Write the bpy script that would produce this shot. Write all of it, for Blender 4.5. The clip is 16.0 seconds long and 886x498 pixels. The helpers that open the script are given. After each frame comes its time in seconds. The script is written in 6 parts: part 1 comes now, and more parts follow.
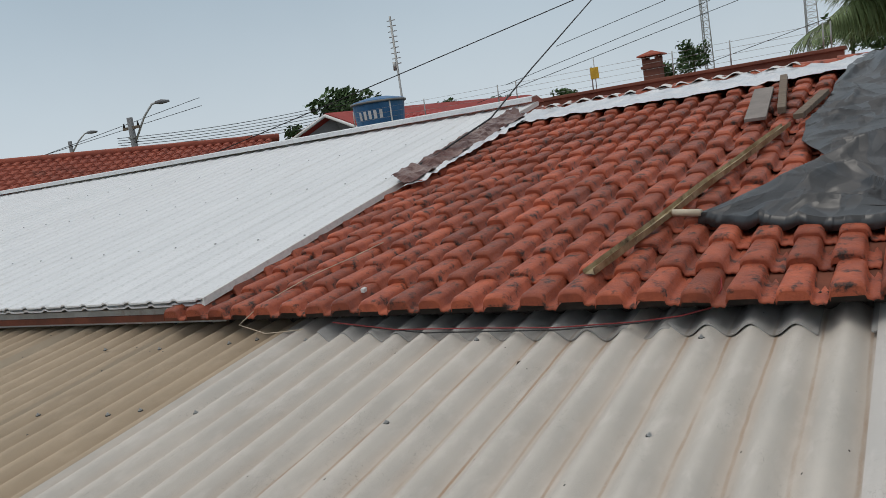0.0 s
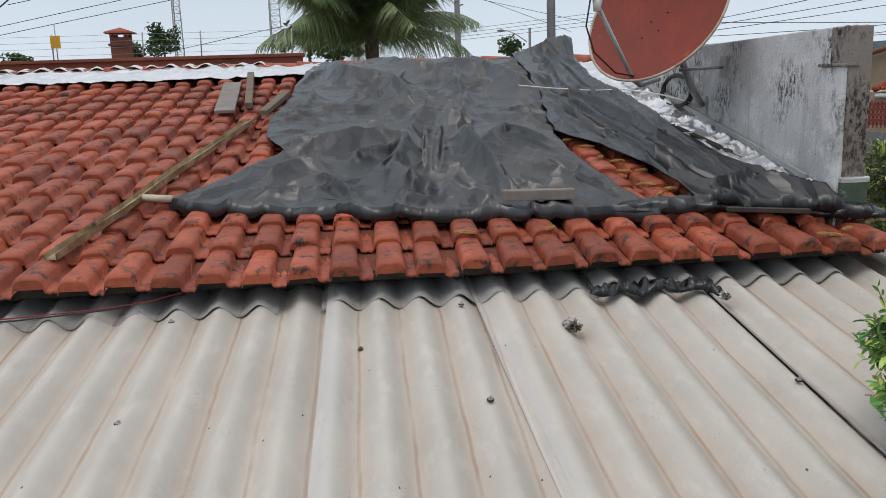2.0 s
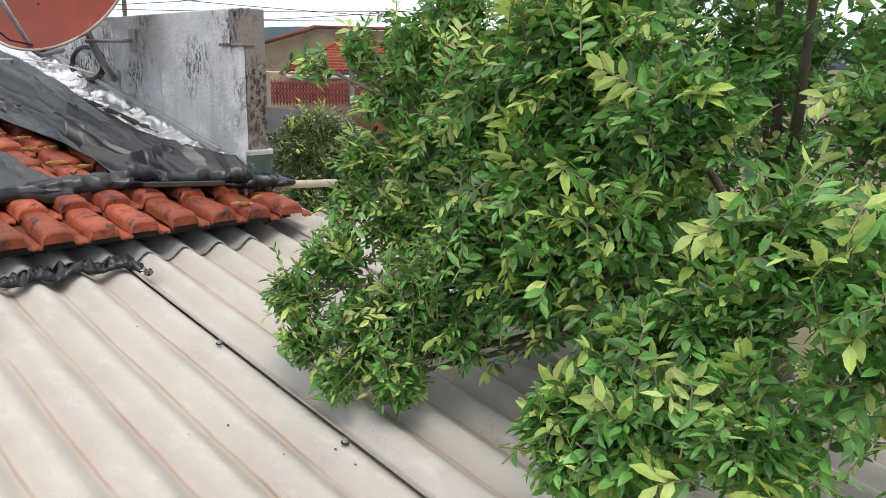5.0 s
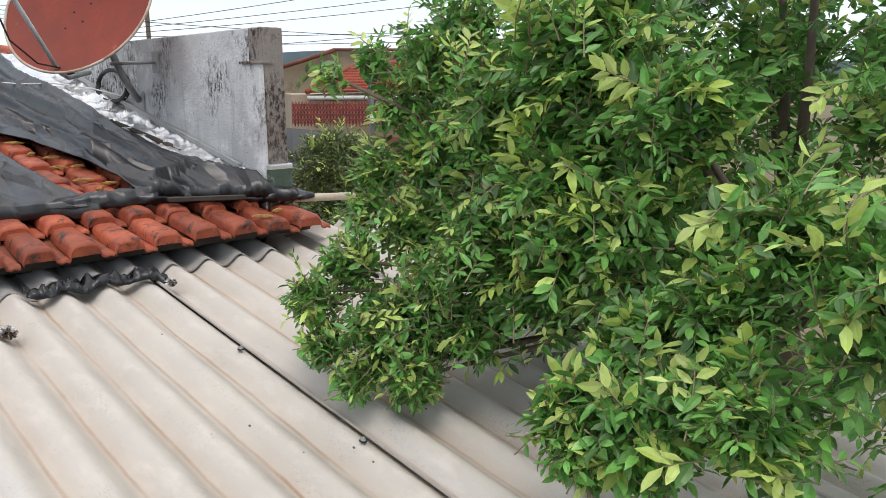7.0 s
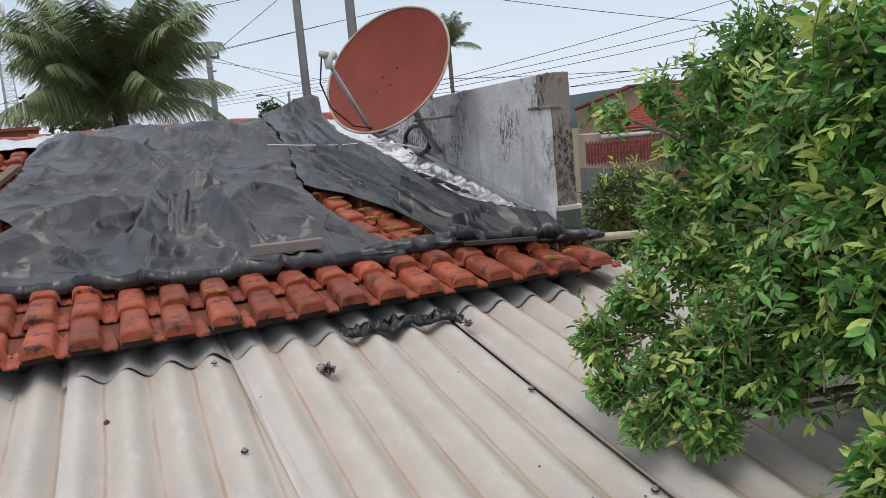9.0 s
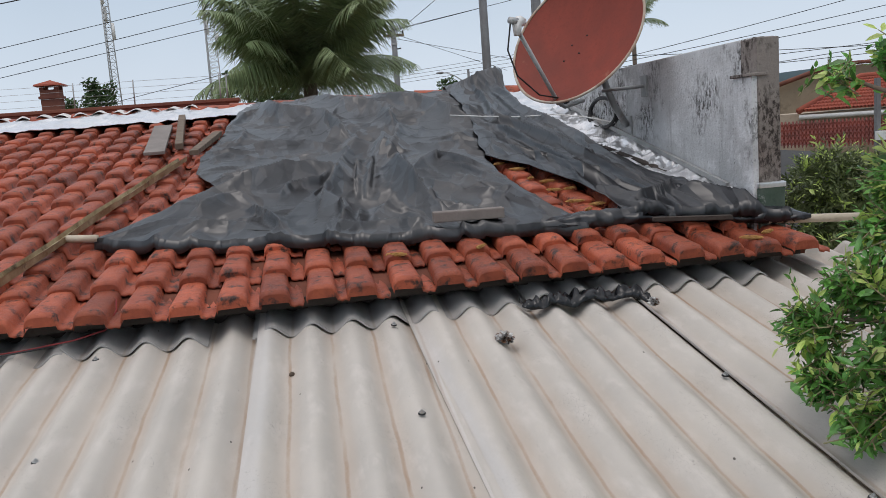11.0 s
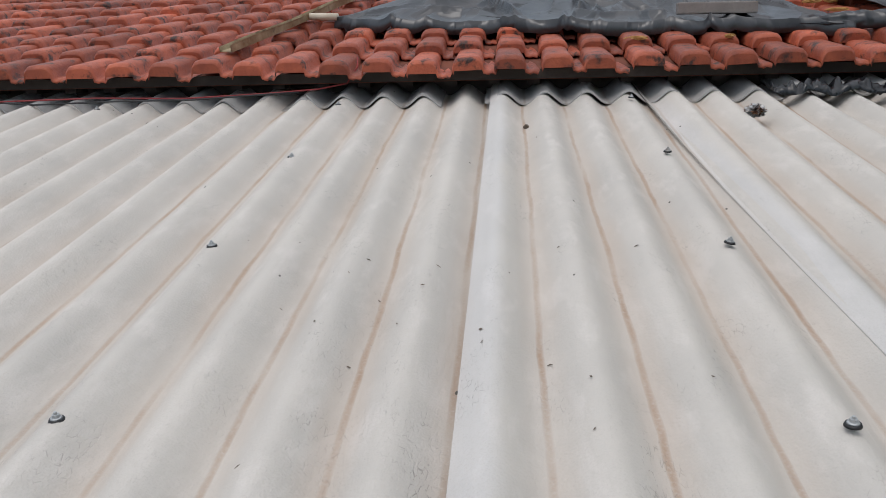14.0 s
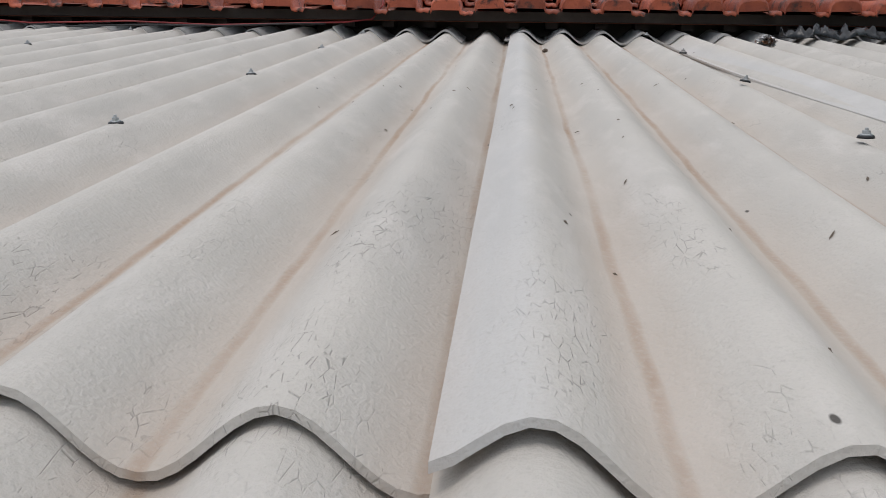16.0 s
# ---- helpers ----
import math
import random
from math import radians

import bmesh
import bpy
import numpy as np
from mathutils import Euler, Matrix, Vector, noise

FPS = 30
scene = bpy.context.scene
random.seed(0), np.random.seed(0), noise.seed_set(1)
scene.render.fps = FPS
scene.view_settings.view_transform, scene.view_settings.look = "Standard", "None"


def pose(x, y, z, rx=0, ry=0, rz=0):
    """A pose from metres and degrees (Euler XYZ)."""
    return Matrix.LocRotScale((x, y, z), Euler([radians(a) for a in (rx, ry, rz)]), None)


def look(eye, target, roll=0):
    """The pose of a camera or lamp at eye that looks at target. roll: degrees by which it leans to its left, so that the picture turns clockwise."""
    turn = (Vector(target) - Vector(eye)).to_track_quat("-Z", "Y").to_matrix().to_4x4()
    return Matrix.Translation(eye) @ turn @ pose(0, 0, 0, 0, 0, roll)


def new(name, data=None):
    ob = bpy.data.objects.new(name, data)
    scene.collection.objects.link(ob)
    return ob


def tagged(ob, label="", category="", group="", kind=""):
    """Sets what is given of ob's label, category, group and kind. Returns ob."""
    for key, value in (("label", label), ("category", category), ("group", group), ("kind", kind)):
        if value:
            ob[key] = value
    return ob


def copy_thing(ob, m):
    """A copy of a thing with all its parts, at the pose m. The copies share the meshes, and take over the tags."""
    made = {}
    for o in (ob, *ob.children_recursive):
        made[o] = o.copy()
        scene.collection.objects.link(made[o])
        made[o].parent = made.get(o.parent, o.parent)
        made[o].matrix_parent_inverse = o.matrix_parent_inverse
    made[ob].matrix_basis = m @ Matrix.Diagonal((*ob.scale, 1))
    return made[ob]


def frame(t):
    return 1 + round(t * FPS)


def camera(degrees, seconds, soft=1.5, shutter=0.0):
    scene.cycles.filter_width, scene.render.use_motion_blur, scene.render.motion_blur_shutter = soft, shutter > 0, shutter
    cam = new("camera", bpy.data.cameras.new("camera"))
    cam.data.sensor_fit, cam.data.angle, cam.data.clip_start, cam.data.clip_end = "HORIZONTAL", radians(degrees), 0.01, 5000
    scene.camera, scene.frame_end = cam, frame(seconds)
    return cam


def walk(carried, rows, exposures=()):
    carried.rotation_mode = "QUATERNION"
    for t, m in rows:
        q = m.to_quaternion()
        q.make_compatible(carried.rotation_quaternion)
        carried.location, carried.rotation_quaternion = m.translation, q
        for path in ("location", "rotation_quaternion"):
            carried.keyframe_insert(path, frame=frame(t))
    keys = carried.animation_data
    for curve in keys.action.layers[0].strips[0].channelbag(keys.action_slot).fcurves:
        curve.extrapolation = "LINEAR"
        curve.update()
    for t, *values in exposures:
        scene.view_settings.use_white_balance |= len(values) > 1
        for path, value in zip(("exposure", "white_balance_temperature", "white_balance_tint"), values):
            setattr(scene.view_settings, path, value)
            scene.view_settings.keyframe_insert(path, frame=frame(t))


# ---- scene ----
cam = camera(57.05, 16.0, soft=0.8)

PATH = [
    (0, (0.1480, 0.2689, 1.0302), (-0.8839, 1.9664, 0.7980), -8.46),
    (0.5, (0.1257, 0.2373, 1.0362), (-0.5671, 2.0912, 0.7483), -6.52),
    (1, (0.1470, 0.2563, 1.0341), (-0.2969, 2.1793, 0.7097), -5.28),
    (1.5, (0.1535, 0.2402, 1.0381), (0.0554, 2.2032, 0.6678), -3.29),
    (2, (0.1481, 0.2045, 1.0370), (0.3226, 2.1601, 0.6561), -1.93),
    (2.5, (0.1565, 0.2167, 1.0221), (0.5831, 2.1312, 0.6313), -0.91),
    (3, (0.1819, 0.2123, 1.0039), (0.8118, 2.0688, 0.6085), -0.35),
    (3.5, (0.2051, 0.1889, 0.9992), (1.0112, 1.9750, 0.5990), -0.15),
    (4, (0.2055, 0.1787, 1.0046), (1.1768, 1.8770, 0.5895), -0.07),
    (4.5, (0.2243, 0.1750, 1.0061), (1.3204, 1.7925, 0.5793), -0.04),
    (5, (0.2516, 0.1518, 1.0293), (1.5897, 1.5683, 0.5790), 0.72),
    (5.2, (0.2784, 0.1184, 1.0098), (1.6592, 1.4926, 0.5573), 0.76),
    (7.3, (0.2190, 0.0746, 0.9860), (1.4751, 1.5837, 0.6052), -1.20),
    (7.5, (0.2198, 0.0949, 0.9842), (1.4076, 1.6608, 0.6136), -1.77),
    (8, (0.2414, 0.0638, 0.9924), (1.2409, 1.7636, 0.6579), -3.46),
    (8.5, (0.2470, 0.0627, 0.9914), (1.1093, 1.8426, 0.6944), -4.49),
    (9, (0.2646, 0.0627, 0.9904), (0.9702, 1.9142, 0.7183), -5.41),
    (9.5, (0.2589, 0.0861, 0.9866), (0.7492, 2.0099, 0.7445), -6.16),
    (9.7, (0.2506, 0.1177, 0.9843), (0.6208, 2.0696, 0.7537), -6.56),
    (11.8, (0.2345, 0.2056, 0.8142), (0.5278, 2.1523, 0.4620), -4.12),
    (12, (0.2452, 0.2167, 0.7694), (0.5340, 2.1604, 0.3973), -4.17),
    (12.5, (0.2618, 0.2177, 0.6865), (0.5458, 2.1496, 0.2539), -4.41),
    (13, (0.1727, 0.1960, 0.6088), (0.4487, 2.1223, 0.1468), -3.97),
    (13.5, (0.0432, 0.1004, 0.4599), (0.3068, 2.0315, 0.0109), -0.22),
    (14, (0.0166, 0.1421, 0.3526), (-0.1449, 2.0759, -0.1311), -1.43),
    (14.5, (-0.0219, 0.0613, 0.2244), (-0.3111, 1.9814, -0.2549), -1.33),
    (15, (-0.0331, 0.0190, 0.0715), (-0.3888, 1.9376, -0.3673), -0.71),
    (15.5, (-0.0354, -0.0000, -0.0512), (-0.4049, 1.9266, -0.4406), -0.04),
    (16, (-0.0334, -0.0593, -0.1609), (-0.1939, 1.9015, -0.5208), 1.18),
]
walk(cam, [(t, look(eye, target, roll)) for t, eye, target, roll in PATH],
     exposures=[(0, -0.42, 6650, 10), (1.0, -0.36, 6650, 10), (2.0, -0.1, 6560, 12), (3.5, 0.12, 6630, 13), (5, 0.48, 6700, 13), (7.5, 0.36, 6700, 14), (8.5, 0.16, 6660, 15), (9.5, -0.08, 6560, 15), (11.8, -0.14, 6460, 14),
                (12.5, 0.03, 6400, 14), (13, 0.06, 6360, 14), (14, 0.02, 6330, 13), (16, -0.1, 6350, 13)])

# ---- light: an overcast sky, brighter overhead, and a wide weak sun ----
world = bpy.data.worlds.new("overcast_sky")
scene.world = world
world.use_nodes = True
wn, wl = world.node_tree.nodes, world.node_tree.links
wn.clear()
w_out = wn.new("ShaderNodeOutputWorld")
w_bg = wn.new("ShaderNodeBackground")
w_bg.inputs["Strength"].default_value = 0.1
w_sky = wn.new("ShaderNodeTexSky")
w_sky.sky_type = "NISHITA"
w_sky.sun_disc = False
w_sky.sun_elevation = radians(65)
w_sky.sun_rotation = radians(219)
w_sky.air_density, w_sky.dust_density = 1.0, 4.0
w_co = wn.new("ShaderNodeTexCoord")
w_sep = wn.new("ShaderNodeSeparateXYZ")
w_ramp = wn.new("ShaderNodeValToRGB")
w_ramp.color_ramp.elements[0].position, w_ramp.color_ramp.elements[0].color = 0.0, (9.0, 10.2, 11.2, 1)
w_ramp.color_ramp.elements[1].position, w_ramp.color_ramp.elements[1].color = 1.0, (13.2, 13.4, 13.6, 1)
w_e = w_ramp.color_ramp.elements.new(0.24)
w_e.color = (5.6, 7.1, 8.4, 1)
w_noise = wn.new("ShaderNodeTexNoise")
w_noise.inputs["Scale"].default_value = 2.2
w_noise.inputs["Detail"].default_value = 5
w_nr = wn.new("ShaderNodeMapRange")
w_nr.inputs["To Min"].default_value, w_nr.inputs["To Max"].default_value = 0.86, 1.12
w_mul = wn.new("ShaderNodeVectorMath")
w_mul.operation = "SCALE"
w_mix = wn.new("ShaderNodeMix")
w_mix.data_type = "RGBA"
w_mix.inputs["Factor"].default_value = 0.86
wl.new(w_co.outputs["Generated"], w_sep.inputs[0])
wl.new(w_sep.outputs["Z"], w_ramp.inputs["Fac"])
wl.new(w_co.outputs["Generated"], w_noise.inputs["Vector"])
wl.new(w_noise.outputs["Fac"], w_nr.inputs["Value"])
wl.new(w_ramp.outputs["Color"], w_mul.inputs[0])
wl.new(w_nr.outputs["Result"], w_mul.inputs["Scale"])
wl.new(w_sky.outputs["Color"], w_mix.inputs["A"])
wl.new(w_mul.outputs["Vector"], w_mix.inputs["B"])
wl.new(w_mix.outputs["Result"], w_bg.inputs["Color"])
wl.new(w_bg.outputs["Background"], w_out.inputs["Surface"])
sun = new("sun", bpy.data.lights.new("sun", "SUN"))
sun.data.energy, sun.data.angle, sun.data.color = 0.9, radians(25), (1.0, 0.96, 0.9)
sun.matrix_world = look((-4, -5, 14), (0, 0, 0))


# ---- materials ----
def nodes_of(name):
    m = bpy.data.materials.new(name)
    m.use_nodes = True
    nt = m.node_tree
    return m, nt.nodes, nt.links, nt.nodes["Principled BSDF"]


def mixed(n, l, a, b, fac):
    """A colour mix node; a, b: colours or sockets; fac: a socket or a number."""
    x = n.new("ShaderNodeMix")
    x.data_type = "RGBA"
    for key, v in (("A", a), ("B", b)):
        if isinstance(v, tuple):
            x.inputs[key].default_value = (*v, 1)
        else:
            l.new(v, x.inputs[key])
    if isinstance(fac, float):
        x.inputs["Factor"].default_value = fac
    else:
        l.new(fac, x.inputs["Factor"])
    return x.outputs["Result"]


def noise_fac(n, l, vec, scale, lo, hi, detail=5.0, rough=0.6, stretch=None):
    if stretch:
        mp = n.new("ShaderNodeVectorMath")
        mp.operation = "MULTIPLY"
        mp.inputs[1].default_value = stretch
        l.new(vec, mp.inputs[0])
        vec = mp.outputs[0]
    t = n.new("ShaderNodeTexNoise")
    t.inputs["Scale"].default_value, t.inputs["Detail"].default_value, t.inputs["Roughness"].default_value = scale, detail, rough
    l.new(vec, t.inputs["Vector"])
    r = n.new("ShaderNodeMapRange")
    r.inputs["From Min"].default_value, r.inputs["From Max"].default_value = lo, hi
    l.new(t.outputs["Fac"], r.inputs["Value"])
    return r.outputs["Result"]


def surface(name, base, other, scale=3.0, rough=0.8, fine=60.0, bump=0.15, spread=0.0, dirt=None, dirt_at=(0.55, 0.7), metal=0.0,
            dirt_scale=2.0, stretch=None, spec=0.3, bump_size=0.004, coords="Position"):
    """A two-scale weathered surface. spread: how far the pieces differ from one another."""
    m, n, l, p = nodes_of(name)
    if coords == "Position":
        vec = n.new("ShaderNodeNewGeometry").outputs["Position"]
    else:
        vec = n.new("ShaderNodeTexCoord").outputs[coords]
    if spread:
        info = n.new("ShaderNodeObjectInfo").outputs["Random"]
        isl = n.new("ShaderNodeNewGeometry").outputs["Random Per Island"]
        both = n.new("ShaderNodeMath")
        both.operation = "ADD"
        l.new(info, both.inputs[0]), l.new(isl, both.inputs[1])
        fr = n.new("ShaderNodeMath")
        fr.operation = "FRACT"
        l.new(both.outputs[0], fr.inputs[0])
    c = mixed(n, l, base, other, noise_fac(n, l, vec, scale, 0.35, 0.65, stretch=stretch))
    c = mixed(n, l, c, tuple(0.72 * v for v in base), noise_fac(n, l, vec, fine, 0.5, 0.78))
    if spread:
        v = n.new("ShaderNodeMapRange")
        v.inputs["To Min"].default_value, v.inputs["To Max"].default_value = 1 - spread, 1 + spread
        l.new(fr.outputs[0], v.inputs["Value"])
        h = n.new("ShaderNodeHueSaturation")
        l.new(v.outputs["Result"], h.inputs["Value"])
        l.new(c, h.inputs["Color"])
        c = h.outputs["Color"]
    if dirt:
        c = mixed(n, l, c, dirt, noise_fac(n, l, vec, dirt_scale, *dirt_at, detail=8.0, rough=0.7, stretch=stretch))
    l.new(c, p.inputs["Base Color"])
    p.inputs["Roughness"].default_value, p.inputs["Metallic"].default_value = rough, metal
    p.inputs["Specular IOR Level"].default_value = spec
    if bump:
        b = n.new("ShaderNodeBump")
        b.inputs["Strength"].default_value, b.inputs["Distance"].default_value = bump, bump_size
        l.new(noise_fac(n, l, vec, fine, 0.2, 0.8, detail=8.0), b.inputs["Height"])
        l.new(b.outputs["Normal"], p.inputs["Normal"])
    return m


PITCH = 0.177      # wave of the fibre-cement sheets
S_SLOPE = 0.1433   # their slope
T_SLOPE = 0.204    # slope of the tiled roof
T_Z = 0.306        # its tile crests at the eave's height, y = 3.8


def sheet_z(y):
    return S_SLOPE * (y - 2.8)


def tile_z(y):
    return T_Z + T_SLOPE * (y - 3.8)


def cement_material(name, base, stain, edge, amount):
    """Fibre cement: rusty run-off stains along the valleys, a paler strip by the lap, hairline cracks and specks."""
    m, n, l, p = nodes_of(name)
    pos = n.new("ShaderNodeNewGeometry").outputs["Position"]
    sep = n.new("ShaderNodeSeparateXYZ")
    l.new(pos, sep.inputs[0])

    def math_node(op, a, b=None):
        k = n.new("ShaderNodeMath")
        k.operation = op
        for i, v in enumerate((a, b)):
            if v is None:
                continue
            if isinstance(v, (int, float)):
                k.inputs[i].default_value = v
            else:
                l.new(v, k.inputs[i])
        return k.outputs[0]

    warp = noise_fac(n, l, pos, 3.0, 0.3, 0.7, stretch=(1, 0.6, 0))
    at_run = n.new("ShaderNodeAttribute")
    at_run.attribute_name = "run"
    x = math_node("ADD", at_run.outputs["Fac"], math_node("MULTIPLY", math_node("SUBTRACT", warp, 0.5), 0.012))
    wave = math_node("COSINE", math_node("MULTIPLY", x, 2 * math.pi / PITCH))
    wide = n.new("ShaderNodeMapRange")
    wide.inputs["From Min"].default_value, wide.inputs["From Max"].default_value = 0.1, -1.0
    l.new(wave, wide.inputs["Value"])
    thin = n.new("ShaderNodeMapRange")
    thin.inputs["From Min"].default_value, thin.inputs["From Max"].default_value = -0.955, -1.0
    l.new(wave, thin.inputs["Value"])
    c = mixed(n, l, base, tuple(v * f for v, f in zip(base, (0.86, 0.87, 0.88))), noise_fac(n, l, pos, 2.2, 0.35, 0.7))
    c = mixed(n, l, c, tuple(v * f for v, f in zip(base, (1.1, 1.1, 1.12))), noise_fac(n, l, pos, 14.0, 0.52, 0.75, stretch=(1, 0.35, 1)))
    warm = math_node("MULTIPLY", wide.outputs["Result"], math_node("MULTIPLY", noise_fac(n, l, pos, 4.0, 0.25, 0.75, stretch=(1, 0.3, 1)), 0.85 * amount))
    c = mixed(n, l, c, tuple(0.5 * (a + b) for a, b in zip(base, stain)), warm)
    line = math_node("MULTIPLY", thin.outputs["Result"], math_node("MULTIPLY", math_node("MULTIPLY", noise_fac(n, l, pos, 7.0, 0.3, 0.68, stretch=(0.9, 0.25, 0.1)), noise_fac(n, l, pos, 160.0, 0.1, 0.5)), 0.9 * amount))
    c = mixed(n, l, c, stain, line)
    att = n.new("ShaderNodeAttribute")
    att.attribute_name = "lap"
    strip = n.new("ShaderNodeMapRange")
    strip.inputs["From Min"].default_value, strip.inputs["From Max"].default_value = 0.085, 0.05
    l.new(math_node("ADD", att.outputs["Fac"], math_node("MULTIPLY", math_node("SUBTRACT", warp, 0.5), 0.03)), strip.inputs["Value"])
    c = mixed(n, l, c, edge, math_node("MULTIPLY", strip.outputs["Result"], 0.3))
    c = mixed(n, l, c, tuple(v * 0.8 for v in base), math_node("MULTIPLY", noise_fac(n, l, pos, 320.0, 0.5, 0.75), 0.5))
    # specks and hairline cracks
    speck = n.new("ShaderNodeTexVoronoi")
    speck.inputs["Scale"].default_value = 26
    stretch = n.new("ShaderNodeVectorMath")
    stretch.operation = "MULTIPLY"
    stretch.inputs[1].default_value = (1.0, 0.5, 0.6)
    l.new(pos, stretch.inputs[0])
    l.new(stretch.outputs[0], speck.inputs["Vector"])
    spot = n.new("ShaderNodeMapRange")
    spot.inputs["From Min"].default_value, spot.inputs["From Max"].default_value = 0.1, 0.07
    l.new(speck.outputs["Distance"], spot.inputs["Value"])
    pick = n.new("ShaderNodeSeparateColor")
    l.new(speck.outputs["Color"], pick.inputs[0])
    few = math_node("MULTIPLY", spot.outputs["Result"], math_node("LESS_THAN", pick.outputs[0], 0.07))
    c = mixed(n, l, c, (0.1, 0.09, 0.08), few)
    crack = n.new("ShaderNodeTexVoronoi")
    crack.feature = "DISTANCE_TO_EDGE"
    crack.inputs["Scale"].default_value = 120
    wob = n.new("ShaderNodeVectorMath")
    wob.operation = "MULTIPLY"
    wob.inputs[1].default_value = (1.0, 0.28, 0.5)
    l.new(pos, wob.inputs[0])
    l.new(wob.outputs[0], crack.inputs["Vector"])
    hair = n.new("ShaderNodeMapRange")
    hair.inputs["From Min"].default_value, hair.inputs["From Max"].default_value = 0.05, 0.01
    l.new(crack.outputs["Distance"], hair.inputs["Value"])
    where = math_node("MULTIPLY", noise_fac(n, l, pos, 9.0, 0.5, 0.66, stretch=(1, 0.3, 1)), noise_fac(n, l, pos, 70.0, 0.5, 0.56))
    hairs = math_node("MULTIPLY", hair.outputs["Result"], where)
    c = mixed(n, l, c, (0.2, 0.185, 0.165), math_node("MULTIPLY", hairs, 0.5))
    l.new(c, p.inputs["Base Color"])
    p.inputs["Roughness"].default_value = 0.82
    p.inputs["Specular IOR Level"].default_value = 0.2
    b = n.new("ShaderNodeBump")
    b.inputs["Strength"].default_value, b.inputs["Distance"].default_value = 0.5, 0.003
    h = math_node("SUBTRACT", noise_fac(n, l, pos, 160.0, 0.2, 0.8), math_node("MULTIPLY", hairs, 1.5))
    l.new(h, b.inputs["Height"])
    l.new(b.outputs["Normal"], p.inputs["Normal"])
    return m


M_CEMENT = cement_material("fibre_cement", (0.535, 0.495, 0.445), (0.29, 0.165, 0.085), (0.54, 0.545, 0.56), 0.85)
M_CEMENT_OLD = cement_material("old_fibre_cement", (0.4, 0.315, 0.225), (0.2, 0.125, 0.07), (0.36, 0.33, 0.27), 1.2)
M_CEMENT_GREY = cement_material("grey_fibre_cement", (0.36, 0.35, 0.335), (0.2, 0.15, 0.11), (0.38, 0.38, 0.38), 0.6)
M_TILE = surface("clay_tile", (0.39, 0.094, 0.045), (0.24, 0.055, 0.03), 11.0, 0.5, 90.0, 0.5, 0.32, (0.04, 0.024, 0.02), (0.53, 0.64), dirt_scale=13.0)
M_TILE_FAR = surface("far_clay_tile", (0.33, 0.085, 0.05), (0.24, 0.06, 0.04), 1.5, 0.8, 30.0, 0.2, 0.2, (0.09, 0.045, 0.035), (0.55, 0.75), dirt_scale=0.9)
M_TILE_OLD = surface("old_dark_clay_tile", (0.2, 0.05, 0.035), (0.13, 0.036, 0.028), 1.5, 0.85, 20.0, 0.2, 0.2, (0.06, 0.033, 0.028), (0.5, 0.7), dirt_scale=1.6)
M_BED = surface("dusty_clay_bed", (0.2, 0.065, 0.038), (0.12, 0.045, 0.03), 6.0, 0.85)
# dark stained timber; on walls and eave parts the colour also holds shade
M_DARK = surface("dark_timber_and_eave_shade", (0.07, 0.055, 0.047), (0.04, 0.033, 0.028), 4.0, 0.9)
M_WHITE = surface("white_roof_sheet", (0.69, 0.7, 0.71), (0.63, 0.64, 0.65), 0.9, 0.45, 40.0, 0.05, 0, (0.5, 0.48, 0.44), (0.62, 0.8), stretch=(3, 0.4, 1), dirt_scale=1.2)
M_TARP = surface("black_plastic_tarp", (0.012, 0.013, 0.016), (0.024, 0.025, 0.027), 1.1, 0.38, 35.0, 0.0, 0, (0.05, 0.048, 0.046), (0.52, 0.8), dirt_scale=3.0, spec=0.8)


def crumpled(m, scales, bend, soft):
    """Breaks a plastic into softly joined facets at several sizes, each leaning its own way. scales: size, stretch, turn, lean."""
    n, l = m.node_tree.nodes, m.node_tree.links
    geo = n.new("ShaderNodeNewGeometry")
    warp = n.new("ShaderNodeTexNoise")
    warp.inputs["Scale"].default_value = 1.5
    l.new(geo.outputs["Position"], warp.inputs["Vector"])
    ben = n.new("ShaderNodeVectorMath")
    ben.operation = "MULTIPLY_ADD"
    ben.inputs[1].default_value = (bend, bend, 0)
    l.new(warp.outputs["Color"], ben.inputs[0]), l.new(geo.outputs["Position"], ben.inputs[2])
    total = geo.outputs["Normal"]
    for scale, stretch, turn, lean in scales:
        mp = n.new("ShaderNodeMapping")
        mp.inputs["Scale"].default_value = (scale * stretch[0], scale * stretch[1], 0)
        mp.inputs["Rotation"].default_value = (0, 0, turn)
        l.new(ben.outputs[0], mp.inputs["Vector"])
        vo = n.new("ShaderNodeTexVoronoi")
        vo.voronoi_dimensions, vo.feature = "2D", "SMOOTH_F1"
        vo.inputs["Scale"].default_value, vo.inputs["Smoothness"].default_value = 1.0, soft
        l.new(mp.outputs[0], vo.inputs["Vector"])
        off = n.new("ShaderNodeVectorMath")
        off.operation = "SUBTRACT"
        off.inputs[1].default_value = (0.5, 0.5, 0.5)
        l.new(vo.outputs["Color"], off.inputs[0])
        w = n.new("ShaderNodeVectorMath")
        w.operation = "MULTIPLY_ADD"
        w.inputs[1].default_value = (lean, lean, 0.0)
        l.new(off.outputs[0], w.inputs[0]), l.new(total, w.inputs[2])
        total = w.outputs[0]
    unit = n.new("ShaderNodeVectorMath")
    unit.operation = "NORMALIZE"
    l.new(total, unit.inputs[0])
    l.new(unit.outputs[0], n["Principled BSDF"].inputs["Normal"])


